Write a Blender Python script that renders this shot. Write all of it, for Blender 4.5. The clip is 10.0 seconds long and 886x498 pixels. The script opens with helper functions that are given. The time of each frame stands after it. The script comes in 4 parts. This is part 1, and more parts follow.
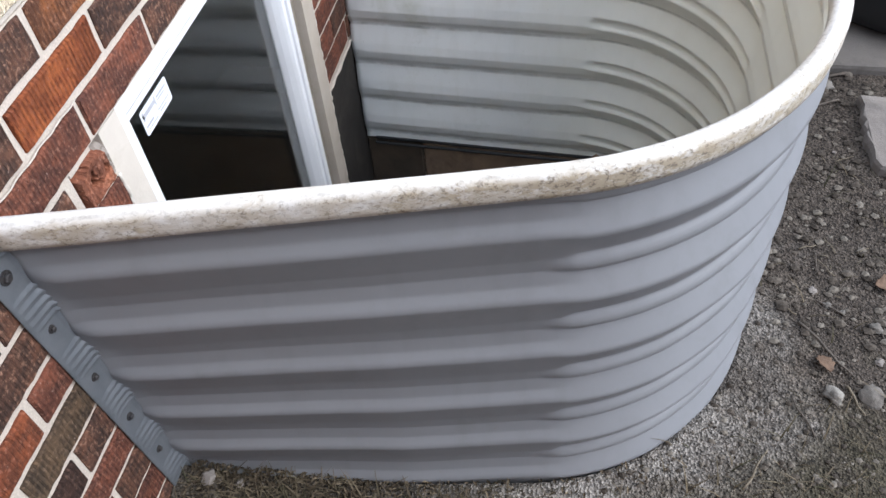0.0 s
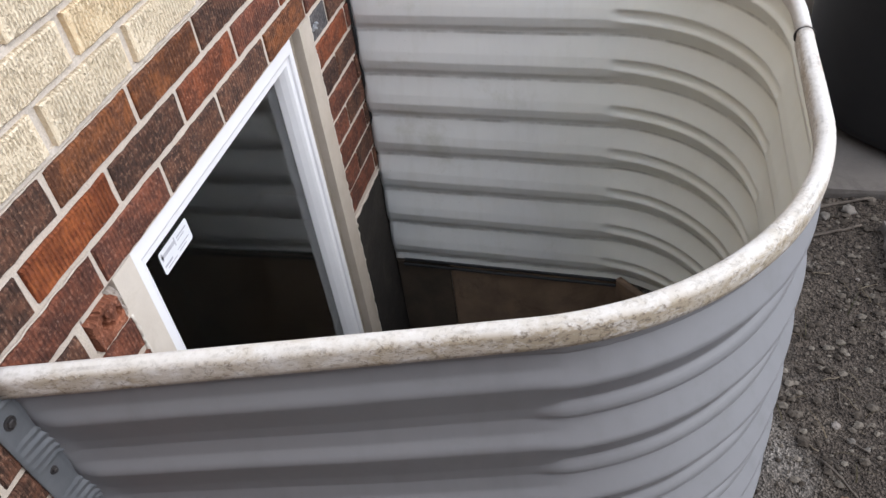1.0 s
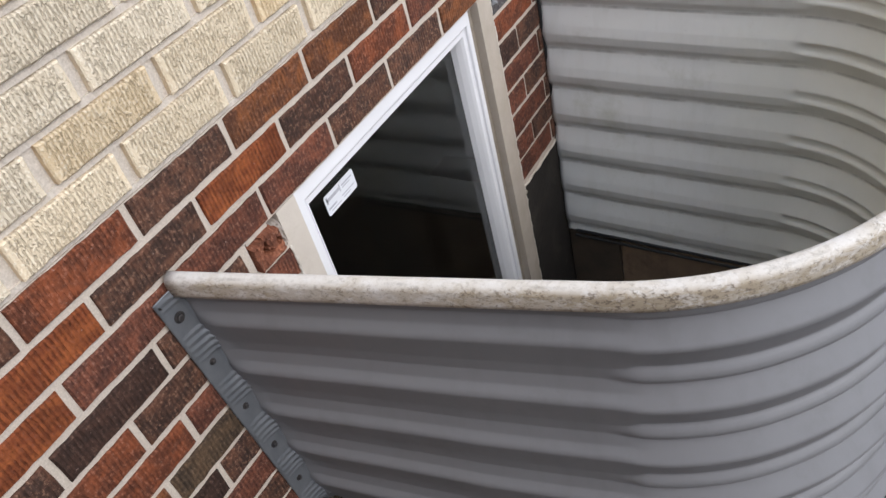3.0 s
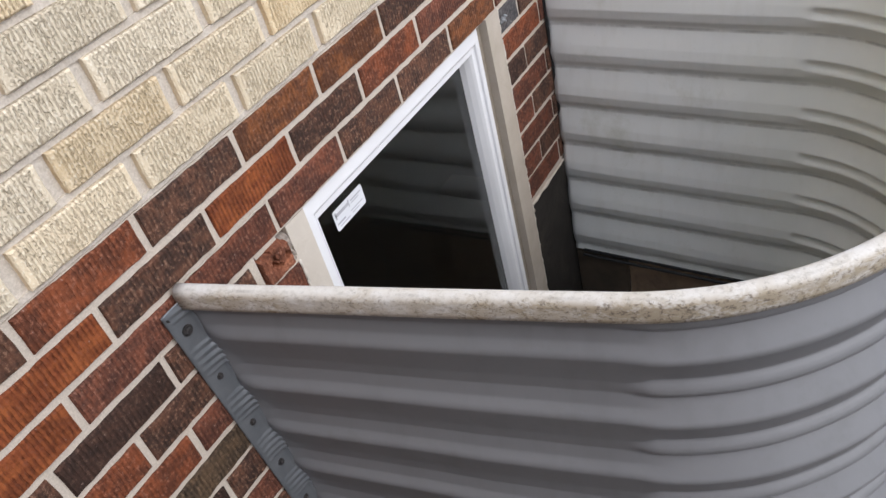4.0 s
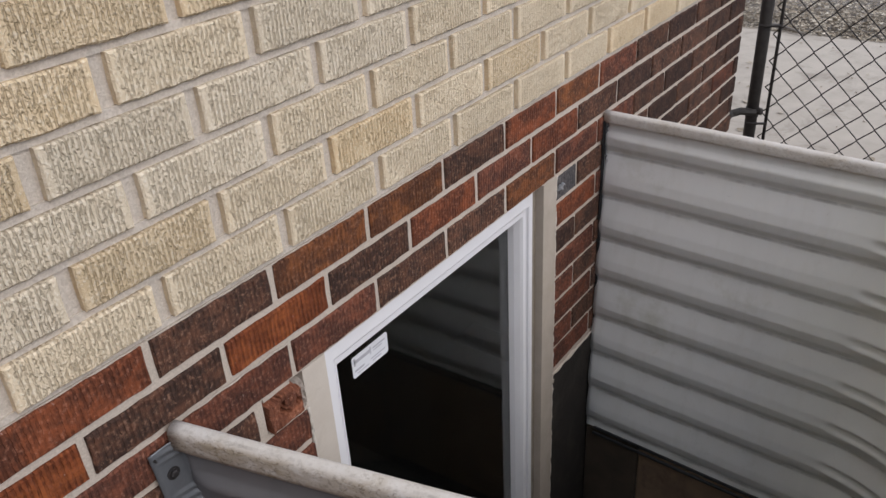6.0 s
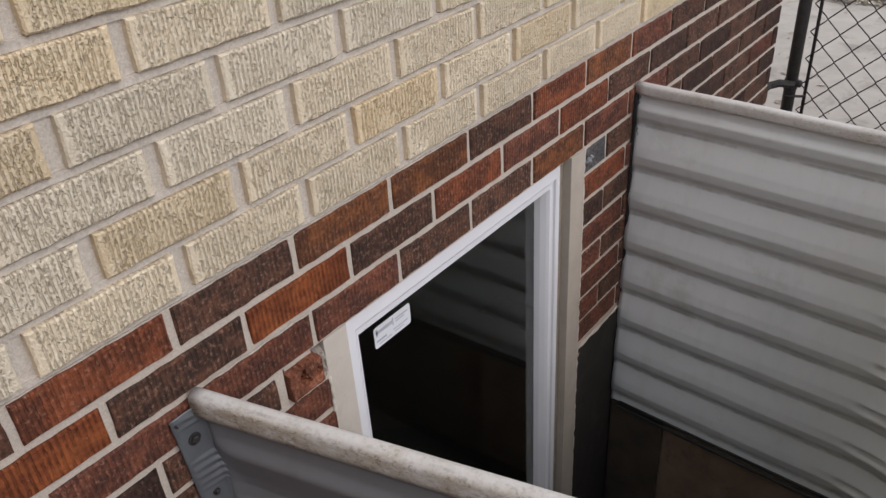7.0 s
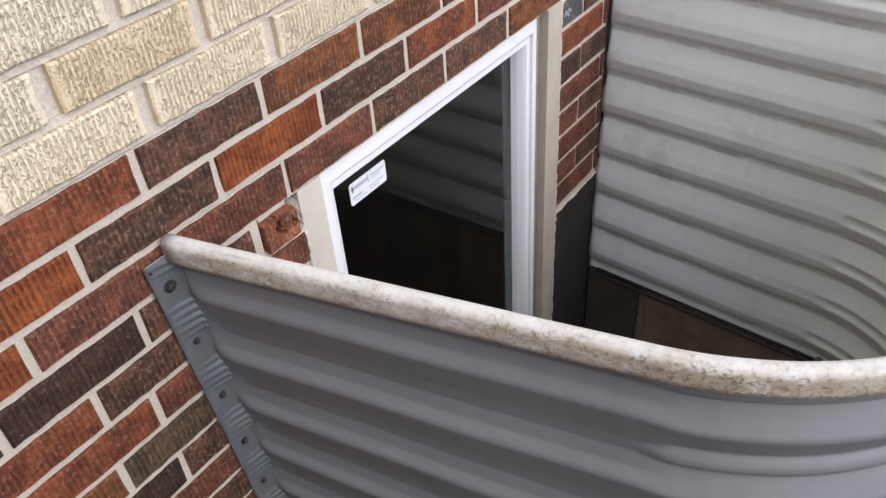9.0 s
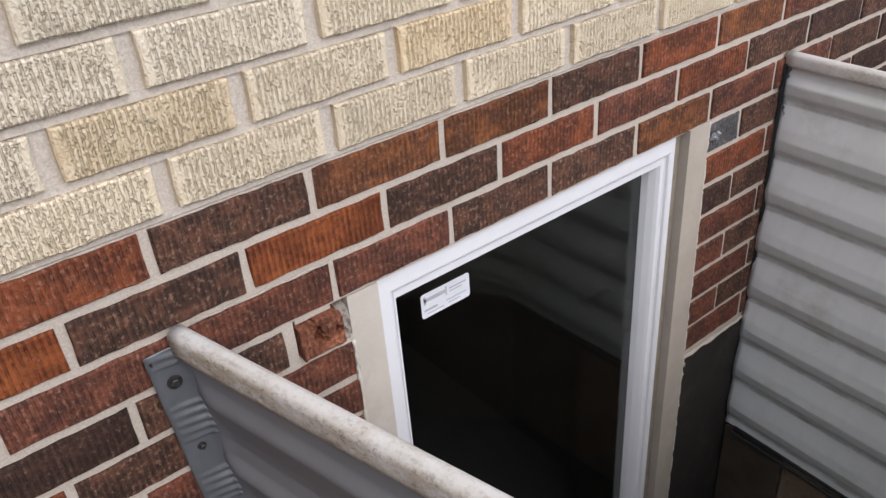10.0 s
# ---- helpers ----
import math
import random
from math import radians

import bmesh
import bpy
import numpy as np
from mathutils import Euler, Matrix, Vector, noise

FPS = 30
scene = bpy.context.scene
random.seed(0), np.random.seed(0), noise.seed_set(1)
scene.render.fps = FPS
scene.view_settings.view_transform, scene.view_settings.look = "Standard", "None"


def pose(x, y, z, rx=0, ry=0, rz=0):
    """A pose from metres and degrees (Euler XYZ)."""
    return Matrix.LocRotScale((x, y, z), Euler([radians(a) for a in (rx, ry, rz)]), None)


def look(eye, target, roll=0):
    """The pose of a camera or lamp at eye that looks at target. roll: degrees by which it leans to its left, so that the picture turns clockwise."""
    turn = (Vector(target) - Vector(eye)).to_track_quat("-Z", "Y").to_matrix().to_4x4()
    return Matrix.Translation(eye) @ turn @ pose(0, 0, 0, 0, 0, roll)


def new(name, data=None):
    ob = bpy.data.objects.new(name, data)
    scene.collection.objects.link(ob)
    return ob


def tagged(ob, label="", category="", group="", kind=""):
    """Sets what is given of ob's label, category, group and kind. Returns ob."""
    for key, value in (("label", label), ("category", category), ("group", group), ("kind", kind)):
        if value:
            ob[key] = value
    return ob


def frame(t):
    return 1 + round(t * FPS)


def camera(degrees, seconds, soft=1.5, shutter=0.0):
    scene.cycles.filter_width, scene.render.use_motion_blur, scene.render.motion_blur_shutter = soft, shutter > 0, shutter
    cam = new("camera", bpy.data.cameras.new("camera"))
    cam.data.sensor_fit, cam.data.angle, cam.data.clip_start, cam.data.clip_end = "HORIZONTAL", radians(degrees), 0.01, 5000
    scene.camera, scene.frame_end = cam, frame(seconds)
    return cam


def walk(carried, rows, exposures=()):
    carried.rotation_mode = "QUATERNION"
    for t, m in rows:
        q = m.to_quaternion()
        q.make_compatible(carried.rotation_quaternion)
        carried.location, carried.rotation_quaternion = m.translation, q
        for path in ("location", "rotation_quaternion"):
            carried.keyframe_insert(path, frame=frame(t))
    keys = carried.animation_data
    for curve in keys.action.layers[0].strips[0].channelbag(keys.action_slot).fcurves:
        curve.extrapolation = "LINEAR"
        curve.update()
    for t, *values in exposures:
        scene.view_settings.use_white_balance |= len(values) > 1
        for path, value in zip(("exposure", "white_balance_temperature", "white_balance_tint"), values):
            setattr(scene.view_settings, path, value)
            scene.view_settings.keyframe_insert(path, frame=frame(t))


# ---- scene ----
cam = camera(57.9, 10.0)
PATH = [
    (0, (0.6112, -0.4720, 1.2860), (0.3017, 0.8042, -0.2233), -5.24),
    (0.5, (0.6173, -0.4622, 1.3198), (0.2671, 0.9081, -0.0943), -4.03),
    (0.7, (0.6433, -0.4273, 1.3470), (0.3360, 0.9501, -0.0744), -4.33),
    (1, (0.6953, -0.4360, 1.3397), (0.2308, 0.9931, 0.0199), -8.22),
    (1.2, (0.7536, -0.4349, 1.3510), (0.1740, 0.9373, 0.0177), -8.19),
    (1.5, (0.8280, -0.4449, 1.3258), (0.1893, 0.8386, -0.0681), -11.76),
    (2, (0.8619, -0.4510, 1.3397), (0.0508, 0.8125, 0.0190), -14.44),
    (2.5, (0.8582, -0.4641, 1.3416), (-0.0747, 0.7611, 0.0655), -15.29),
    (2.7, (0.8666, -0.4639, 1.3572), (-0.0816, 0.7372, 0.0689), -15.76),
    (3.8, (0.8899, -0.4645, 1.3753), (-0.1200, 0.7271, 0.1272), -16.20),
    (4, (0.8683, -0.4743, 1.3499), (-0.1189, 0.7532, 0.1176), -15.67),
    (4.5, (0.8634, -0.4764, 1.3474), (-0.1028, 0.7482, 0.0952), -15.81),
    (5, (0.8409, -0.4711, 1.3448), (-0.1133, 0.8006, 0.1315), -12.16),
    (5.2, (0.8338, -0.4658, 1.3452), (-0.1647, 0.8646, 0.2360), -9.42),
    (5.5, (0.7981, -0.4399, 1.3757), (-0.2582, 0.9246, 0.3638), -5.02),
    (5.7, (0.7605, -0.4204, 1.3791), (-0.2819, 0.9706, 0.3893), -3.45),
    (6.8, (0.7531, -0.3903, 1.3834), (-0.3120, 0.9291, 0.3223), -3.21),
    (7, (0.7605, -0.3868, 1.3778), (-0.3276, 0.9141, 0.3168), -3.85),
    (7.5, (0.7634, -0.3853, 1.3788), (-0.3424, 0.8956, 0.3134), -4.37),
    (8, (0.7647, -0.3914, 1.3715), (-0.3349, 0.8841, 0.2921), -4.13),
    (8.2, (0.7663, -0.4021, 1.3761), (-0.3065, 0.8467, 0.2420), -3.69),
    (8.5, (0.7818, -0.4031, 1.3366), (-0.2007, 0.7791, 0.0567), -3.24),
    (9, (0.7759, -0.4076, 1.3059), (-0.1897, 0.7973, 0.0334), -4.54),
    (9.2, (0.7586, -0.4044, 1.3098), (-0.2591, 0.7775, 0.0588), -4.95),
    (9.5, (0.7182, -0.3286, 1.2971), (-0.3052, 0.9257, 0.1214), -0.03),
    (9.7, (0.7141, -0.2658, 1.2863), (-0.3863, 0.9339, 0.1256), -0.63),
    (10, (0.7861, -0.1872, 1.2316), (-0.5861, 0.8241, 0.1842), -4.59),
]
walk(cam, [(t, look(eye, target, roll)) for t, eye, target, roll in PATH], [(0.0, 0.69, 5860, 8), (0.45, 0.36, 5960, 8), (0.9, 0.31, 6110, 10), (1.5, 0.16, 6260, 10), (2.0, 0.2, 6250, 10), (2.7, 0.09, 6240, 10), (4.5, 0.09, 6240, 10), (5.2, -0.01, 6410, 11), (5.7, -0.4, 6370, 12), (6.8, -0.5, 6370, 12), (8.0, -0.44, 6370, 12), (8.5, -0.01, 6200, 11), (9.0, 0.2, 6200, 11), (9.5, 0.01, 6200, 11), (10.0, -0.08, 6240, 12)])

# ---------------------------------------------------------------- light
world = bpy.data.worlds.new("overcast_sky")
scene.world = world
world.use_nodes = True
wn, wl = world.node_tree.nodes, world.node_tree.links
wn.clear()
SUN_EL, SUN_AZ = radians(41), radians(93)
sky = wn.new("ShaderNodeTexSky")
sky.sky_type, sky.sun_disc, sky.sun_elevation, sky.sun_rotation = "NISHITA", False, SUN_EL, SUN_AZ
sky.dust_density, sky.air_density = 4.0, 1.0
cloud = wn.new("ShaderNodeMix")
cloud.data_type = "RGBA"
cloud.inputs["Factor"].default_value = 0.72
cloud.inputs["B"].default_value = (10.6, 11.3, 12.7, 1)
bg = wn.new("ShaderNodeBackground")
bg.inputs["Strength"].default_value = 0.14
wo = wn.new("ShaderNodeOutputWorld")
wl.new(sky.outputs["Color"], cloud.inputs["A"])
wl.new(cloud.outputs["Result"], bg.inputs["Color"])
wl.new(bg.outputs["Background"], wo.inputs["Surface"])

sun_data = bpy.data.lights.new("sun", "SUN")
sun_data.energy, sun_data.angle, sun_data.color = 1.9, radians(50), (1.0, 0.97, 0.94)
sun = new("sun", sun_data)
sun.matrix_world = look((4.0, 0.1, 3.7), (0.0, 0.3, 0.2))


# ---------------------------------------------------------------- materials
class Mat:
    """A node material, put together step by step."""

    def __init__(self, name, rough=0.8, metal=0.0, spec=0.5):
        self.m = bpy.data.materials.new(name)
        self.m.use_nodes = True
        self.n, self.l = self.m.node_tree.nodes, self.m.node_tree.links
        self.b = self.n["Principled BSDF"]
        self.b.inputs["Roughness"].default_value = rough
        self.b.inputs["Metallic"].default_value = metal
        self.b.inputs["Specular IOR Level"].default_value = spec
        self.pos = self.n.new("ShaderNodeNewGeometry").outputs["Position"]

    def at(self, sx=1, sy=1, sz=1, shift=None):
        q = self.n.new("ShaderNodeMapping")
        q.inputs["Scale"].default_value = (sx, sy, sz)
        self.l.new(self.pos, q.inputs["Vector"])
        if shift is not None:
            self.l.new(shift, q.inputs["Location"])
        return q.outputs["Vector"]

    def noise(self, scale, vec=None, detail=4, rough=0.6, dist=0.0):
        q = self.n.new("ShaderNodeTexNoise")
        q.inputs["Scale"].default_value, q.inputs["Detail"].default_value = scale, detail
        q.inputs["Roughness"].default_value, q.inputs["Distortion"].default_value = rough, dist
        self.l.new(vec if vec is not None else self.pos, q.inputs["Vector"])
        return q.outputs["Fac"]

    def voronoi(self, scale, vec=None, out="Distance"):
        q = self.n.new("ShaderNodeTexVoronoi")
        q.inputs["Scale"].default_value = scale
        self.l.new(vec if vec is not None else self.pos, q.inputs["Vector"])
        return q.outputs[out]

    def ramp(self, fac, *stops):
        q = self.n.new("ShaderNodeValToRGB")
        e = q.color_ramp.elements
        while len(e) < len(stops):
            e.new(0.5)
        for k, (p, c) in enumerate(stops):
            e[k].position = p
            e[k].color = (*c, 1) if isinstance(c, tuple) else (c, c, c, 1)
        self.l.new(fac, q.inputs["Fac"])
        return q.outputs["Color"]

    def mix(self, fac, a, b, blend="MIX"):
        q = self.n.new("ShaderNodeMix")
        q.data_type, q.blend_type = "RGBA", blend
        for key, v in (("Factor", fac), ("A", a), ("B", b)):
            if isinstance(v, (int, float)):
                q.inputs[key].default_value = v if key == "Factor" else (v, v, v, 1)
            elif isinstance(v, tuple):
                q.inputs[key].default_value = (*v, 1)
            else:
                self.l.new(v, q.inputs[key])
        return q.outputs["Result"]

    def math(self, op, a, b=0.0):
        q = self.n.new("ShaderNodeMath")
        q.operation = op
        for k, v in enumerate((a, b)):
            if isinstance(v, (int, float)):
                q.inputs[k].default_value = v
            else:
                self.l.new(v, q.inputs[k])
        return q.outputs["Value"]

    def random(self):
        return self.n.new("ShaderNodeObjectInfo").outputs["Random"]

    def island(self):
        return self.n.new("ShaderNodeNewGeometry").outputs["Random Per Island"]

    def color(self, c):
        if isinstance(c, tuple):
            self.b.inputs["Base Color"].default_value = (*c, 1)
        else:
            self.l.new(c, self.b.inputs["Base Color"])
        return self

    def rough(self, fac, lo, hi):
        self.l.new(self.ramp(fac, (0.0, lo), (1.0, hi)), self.b.inputs["Roughness"])
        return self

    def bump(self, height, strength=0.5, dist=0.002):
        q = self.n.new("ShaderNodeBump")
        q.inputs["Strength"].default_value, q.inputs["Distance"].default_value = strength, dist
        self.l.new(height, q.inputs["Height"])
        self.l.new(q.outputs["Normal"], self.b.inputs["Normal"])
        return self


def brick_material(name, main, dark, pale, groove=0.5, spots=0.5, relief=0.0032, deep=0.33):
    """Rug brick: upright combed ribs, worn away in patches, mottled tones and a tone of its own for every brick."""
    q = Mat(name, 0.85, spec=0.25)
    rnd = q.random()
    xyz = q.n.new("ShaderNodeSeparateXYZ")
    q.l.new(q.pos, xyz.inputs["Vector"])
    stray = q.math("ADD", q.math("MULTIPLY", q.noise(1.0, q.at(14, 30, 12), 2, 0.6), 3.0), q.math("MULTIPLY", q.noise(1.0, q.at(90, 210, 110), 2, 0.65), 3.6))
    phase = q.math("ADD", q.math("ADD", q.math("MULTIPLY", xyz.outputs["Y"], 810.0), stray), q.math("MULTIPLY", rnd, 60.0))
    ridge = q.math("ADD", q.math("MULTIPLY", q.math("SINE", phase), 0.5), 0.5)
    pits = q.noise(1.0, q.at(120, 190, 80), 3, 0.65)
    grit = q.noise(1.0, q.at(130, 150, 130), 5, 0.72)
    worn = q.noise(1.0, q.at(24, 26, 34), 4, 0.62)
    cloud_ = q.noise(1.0, q.at(22, 24, 34), 5, 0.7)
    keep = q.ramp(worn, (0.38, 0.30), (0.56, 1.0))
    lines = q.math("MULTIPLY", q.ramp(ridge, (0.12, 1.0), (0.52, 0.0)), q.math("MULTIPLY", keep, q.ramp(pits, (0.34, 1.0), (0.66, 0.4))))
    c = q.mix(q.ramp(cloud_, (0.42, 0.0), (0.58, 1.0)), main, dark)
    burnt = q.noise(1.0, q.at(9, 12, 15), 4, 0.65, 0.6)
    c = q.mix(q.ramp(burnt, (0.46, 0.0), (0.60, 0.72)), c, tuple(v * w for v, w in zip(dark, (0.62, 0.66, 0.72))))
    c = q.mix(q.math("MULTIPLY", q.ramp(grit, (0.55, 0.0), (0.62, 1.0)), spots), c, pale)
    # Grooves are tinted darker too, so part of their shade is in the colour.
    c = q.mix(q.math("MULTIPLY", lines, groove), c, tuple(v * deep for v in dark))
    c = q.mix(1.0, c, q.ramp(grit, (0.34, 0.70), (0.66, 1.22)), "MULTIPLY")
    fleck = q.ramp(q.noise(1.0, q.at(150, 170, 150), 2, 0.6), (0.71, 0.0), (0.77, 0.6))
    c = q.mix(fleck, c, (0.42, 0.30, 0.26))
    c = q.mix(1.0, c, q.ramp(rnd, (0.0, 0.86), (1.0, 1.14)), "MULTIPLY")
    q.color(c)
    h = q.math("ADD", q.math("SUBTRACT", 1.0, lines), q.math("MULTIPLY", grit, 0.7))
    return q.bump(h, 1.0, relief).m


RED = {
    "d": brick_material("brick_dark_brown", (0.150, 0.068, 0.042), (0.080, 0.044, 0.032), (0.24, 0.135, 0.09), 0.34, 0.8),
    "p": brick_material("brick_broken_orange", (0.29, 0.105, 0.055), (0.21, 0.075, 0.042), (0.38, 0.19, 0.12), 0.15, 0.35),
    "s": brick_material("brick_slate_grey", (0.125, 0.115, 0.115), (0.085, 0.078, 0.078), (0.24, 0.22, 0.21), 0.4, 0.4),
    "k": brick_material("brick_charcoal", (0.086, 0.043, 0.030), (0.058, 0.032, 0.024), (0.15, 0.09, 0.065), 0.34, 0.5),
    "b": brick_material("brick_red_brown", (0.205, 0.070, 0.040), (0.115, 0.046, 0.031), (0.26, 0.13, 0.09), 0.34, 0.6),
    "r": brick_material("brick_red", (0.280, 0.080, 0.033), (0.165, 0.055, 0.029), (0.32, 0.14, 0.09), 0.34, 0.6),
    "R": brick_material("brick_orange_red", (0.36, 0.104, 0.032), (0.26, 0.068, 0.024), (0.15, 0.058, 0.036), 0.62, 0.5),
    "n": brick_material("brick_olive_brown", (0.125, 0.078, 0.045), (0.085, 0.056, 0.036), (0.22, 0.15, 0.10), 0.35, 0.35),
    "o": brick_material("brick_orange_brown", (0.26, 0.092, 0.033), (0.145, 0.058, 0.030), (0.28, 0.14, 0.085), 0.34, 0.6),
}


def combed_material(name, main, dark, pale, strips=True):
    """Combed buff brick: upright ridges that break and wander, with smooth flat ends."""
    q = Mat(name, 0.88, spec=0.2)
    rnd = q.random()
    xyz = q.n.new("ShaderNodeSeparateXYZ")
    q.l.new(q.pos, xyz.inputs["Vector"])
    wander_ = q.math("ADD", q.math("MULTIPLY", q.noise(1.0, q.at(12, 26, 14), 2, 0.6), 3.0), q.math("MULTIPLY", q.noise(1.0, q.at(80, 150, 70), 3, 0.7), 2.6))
    phase = q.math("ADD", q.math("ADD", q.math("MULTIPLY", xyz.outputs["Y"], 940.0), wander_), q.math("MULTIPLY", rnd, 60.0))
    ridge = q.math("ADD", q.math("MULTIPLY", q.math("SINE", phase), 0.5), 0.5)
    pits = q.noise(1.0, q.at(120, 190, 90), 3, 0.65)
    grit = q.noise(1.0, q.at(260, 330, 260), 3, 0.65)
    worn = q.noise(1.0, q.at(14, 16, 24), 3, 0.6)
    keep = q.ramp(worn, (0.36, 0.45), (0.52, 1.0))
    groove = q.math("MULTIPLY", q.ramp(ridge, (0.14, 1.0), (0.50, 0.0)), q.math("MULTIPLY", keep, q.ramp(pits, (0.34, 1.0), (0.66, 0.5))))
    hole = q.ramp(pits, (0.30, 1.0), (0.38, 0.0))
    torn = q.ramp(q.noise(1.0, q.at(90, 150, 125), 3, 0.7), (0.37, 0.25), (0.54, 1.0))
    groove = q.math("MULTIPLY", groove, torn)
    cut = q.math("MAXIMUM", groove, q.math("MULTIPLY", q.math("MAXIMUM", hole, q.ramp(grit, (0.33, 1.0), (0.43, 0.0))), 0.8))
    if strips:
        own = q.n.new("ShaderNodeSeparateXYZ")
        q.l.new(q.n.new("ShaderNodeTexCoord").outputs["Object"], own.inputs["Vector"])
        away = q.math("ADD", q.math("ABSOLUTE", own.outputs["Y"]), q.math("MULTIPLY", q.math("SUBTRACT", pits, 0.5), 0.012))
        cut = q.math("MULTIPLY", cut, q.ramp(q.math("MULTIPLY", away, 10.0), (0.805, 1.0), (0.84, 0.10)))
    c = q.mix(q.ramp(q.noise(1.0, q.at(18, 18, 26), 4, 0.65), (0.35, 0.0), (0.68, 1.0)), main, dark)
    c = q.mix(q.math("MULTIPLY", q.ramp(grit, (0.53, 0.0), (0.66, 1.0)), 0.75), c, pale)
    # Grooves and pits are darkened in colour as well as bumped, painting their shade.
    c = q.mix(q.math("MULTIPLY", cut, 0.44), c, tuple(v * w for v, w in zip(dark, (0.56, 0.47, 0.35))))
    c = q.mix(1.0, c, q.ramp(rnd, (0.0, 0.9), (1.0, 1.08)), "MULTIPLY")
    q.color(c)
    h = q.math("ADD", q.math("SUBTRACT", 1.0, cut), q.math("MULTIPLY", grit, 0.75))
    return q.bump(h, 1.0, 0.0038).m


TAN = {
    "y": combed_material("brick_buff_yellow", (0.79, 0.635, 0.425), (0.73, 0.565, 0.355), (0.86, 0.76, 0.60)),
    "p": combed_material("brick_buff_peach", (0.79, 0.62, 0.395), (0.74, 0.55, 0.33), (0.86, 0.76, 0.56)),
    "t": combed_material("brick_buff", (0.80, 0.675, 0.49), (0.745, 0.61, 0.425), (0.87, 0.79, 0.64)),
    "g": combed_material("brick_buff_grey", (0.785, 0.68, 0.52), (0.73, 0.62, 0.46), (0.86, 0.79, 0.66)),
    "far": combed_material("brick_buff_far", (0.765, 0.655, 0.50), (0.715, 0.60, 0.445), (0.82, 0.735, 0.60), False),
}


def mortar_material(name, a, b):
    q = Mat(name, 0.95, spec=0.2)
    big, fine = q.noise(9, detail=4), q.noise(320, detail=4, rough=0.7)
    q.color(q.mix(q.ramp(fine, (0.3, 0.0), (0.75, 0.6)), q.mix(big, a, b), (0.30, 0.25, 0.20)))
    return q.bump(q.math("ADD", fine, q.math("MULTIPLY", q.noise(60), 1.2)), 0.7, 0.0025).m


M_MORTAR = mortar_material("mortar_warm_grey", (0.70, 0.62, 0.535), (0.60, 0.525, 0.45))
M_MORTAR_TAN = mortar_material("mortar_pale", (0.73, 0.665, 0.59), (0.65, 0.585, 0.51))


def steel_material(name, a, b, run, moss, lines=False):
    q = Mat(name, 0.5, 0.0, 0.4)
    wash = q.noise(1.0, q.at(2.2, 2.2, 5), 4)
    streak = q.noise(1.0, q.at(26, 26, 2.0), 4, 0.6)
    grime = q.noise(7, detail=6, rough=0.7)
    speck = q.noise(230, detail=2)
    c = q.mix(wash, a, b)
    c = q.mix(q.ramp(streak, (0.5, 0.0), (0.8, 0.30)), c, run)
    c = q.mix(q.ramp(grime, (0.57, 0.0), (0.76, 0.45)), c, moss)
    c = q.mix(q.ramp(speck, (0.72, 0.0), (0.77, 0.5)), c, (0.16, 0.13, 0.10))
    if lines:
        xyz = q.n.new("ShaderNodeSeparateXYZ")
        q.l.new(q.pos, xyz.inputs["Vector"])
        # Cream tint towards the bend, made lighter to paint in brighter light there.
        cream_lit = q.math("ADD", xyz.outputs["X"], q.math("MULTIPLY", q.noise(3.0, detail=4), 0.5))
        c = q.mix(q.ramp(cream_lit, (0.70, 0.0), (1.0, 0.7)), c, (0.80, 0.795, 0.70))
        # Broken grime line along each fold, which also paints in the crease's shade.
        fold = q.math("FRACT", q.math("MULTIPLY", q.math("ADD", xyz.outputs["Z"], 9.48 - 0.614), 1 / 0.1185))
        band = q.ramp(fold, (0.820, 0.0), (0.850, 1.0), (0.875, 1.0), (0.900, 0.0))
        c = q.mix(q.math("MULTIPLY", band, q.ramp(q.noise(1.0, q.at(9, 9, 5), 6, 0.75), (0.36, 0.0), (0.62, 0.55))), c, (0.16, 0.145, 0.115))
    q.color(c).rough(grime, 0.38, 0.6)
    return q.bump(q.noise(38, detail=3), 0.12, 0.002).m


def rim_material(name, dirt):
    q = Mat(name, 0.5, 0.0, 0.35)
    stain = q.noise(1.0, q.at(34, 34, 70), 8, 0.8, 0.4)
    run = q.noise(1.0, q.at(9, 9, 9), 4, 0.6)
    speck = q.noise(1.0, q.at(150, 150, 210), 4, 0.75, 0.4)
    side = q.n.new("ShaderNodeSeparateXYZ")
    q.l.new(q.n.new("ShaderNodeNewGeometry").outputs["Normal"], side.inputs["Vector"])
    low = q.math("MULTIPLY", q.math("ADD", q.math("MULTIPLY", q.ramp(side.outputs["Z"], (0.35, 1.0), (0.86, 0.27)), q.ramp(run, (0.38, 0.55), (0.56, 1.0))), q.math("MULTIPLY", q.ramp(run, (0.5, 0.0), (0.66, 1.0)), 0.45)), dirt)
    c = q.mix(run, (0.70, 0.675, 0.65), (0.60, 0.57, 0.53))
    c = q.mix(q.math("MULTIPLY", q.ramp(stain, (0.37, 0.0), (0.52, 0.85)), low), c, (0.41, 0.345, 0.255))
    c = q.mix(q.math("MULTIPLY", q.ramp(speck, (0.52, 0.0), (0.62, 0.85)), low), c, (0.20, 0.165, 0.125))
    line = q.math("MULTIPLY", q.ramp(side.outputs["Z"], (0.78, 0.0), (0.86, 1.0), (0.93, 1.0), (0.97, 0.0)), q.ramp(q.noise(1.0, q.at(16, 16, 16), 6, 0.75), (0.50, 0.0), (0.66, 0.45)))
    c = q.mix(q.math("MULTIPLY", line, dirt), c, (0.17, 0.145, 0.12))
    q.color(c).rough(stain, 0.4, 0.75)
    return q.bump(q.math("ADD", stain, speck), 0.3, 0.002).m


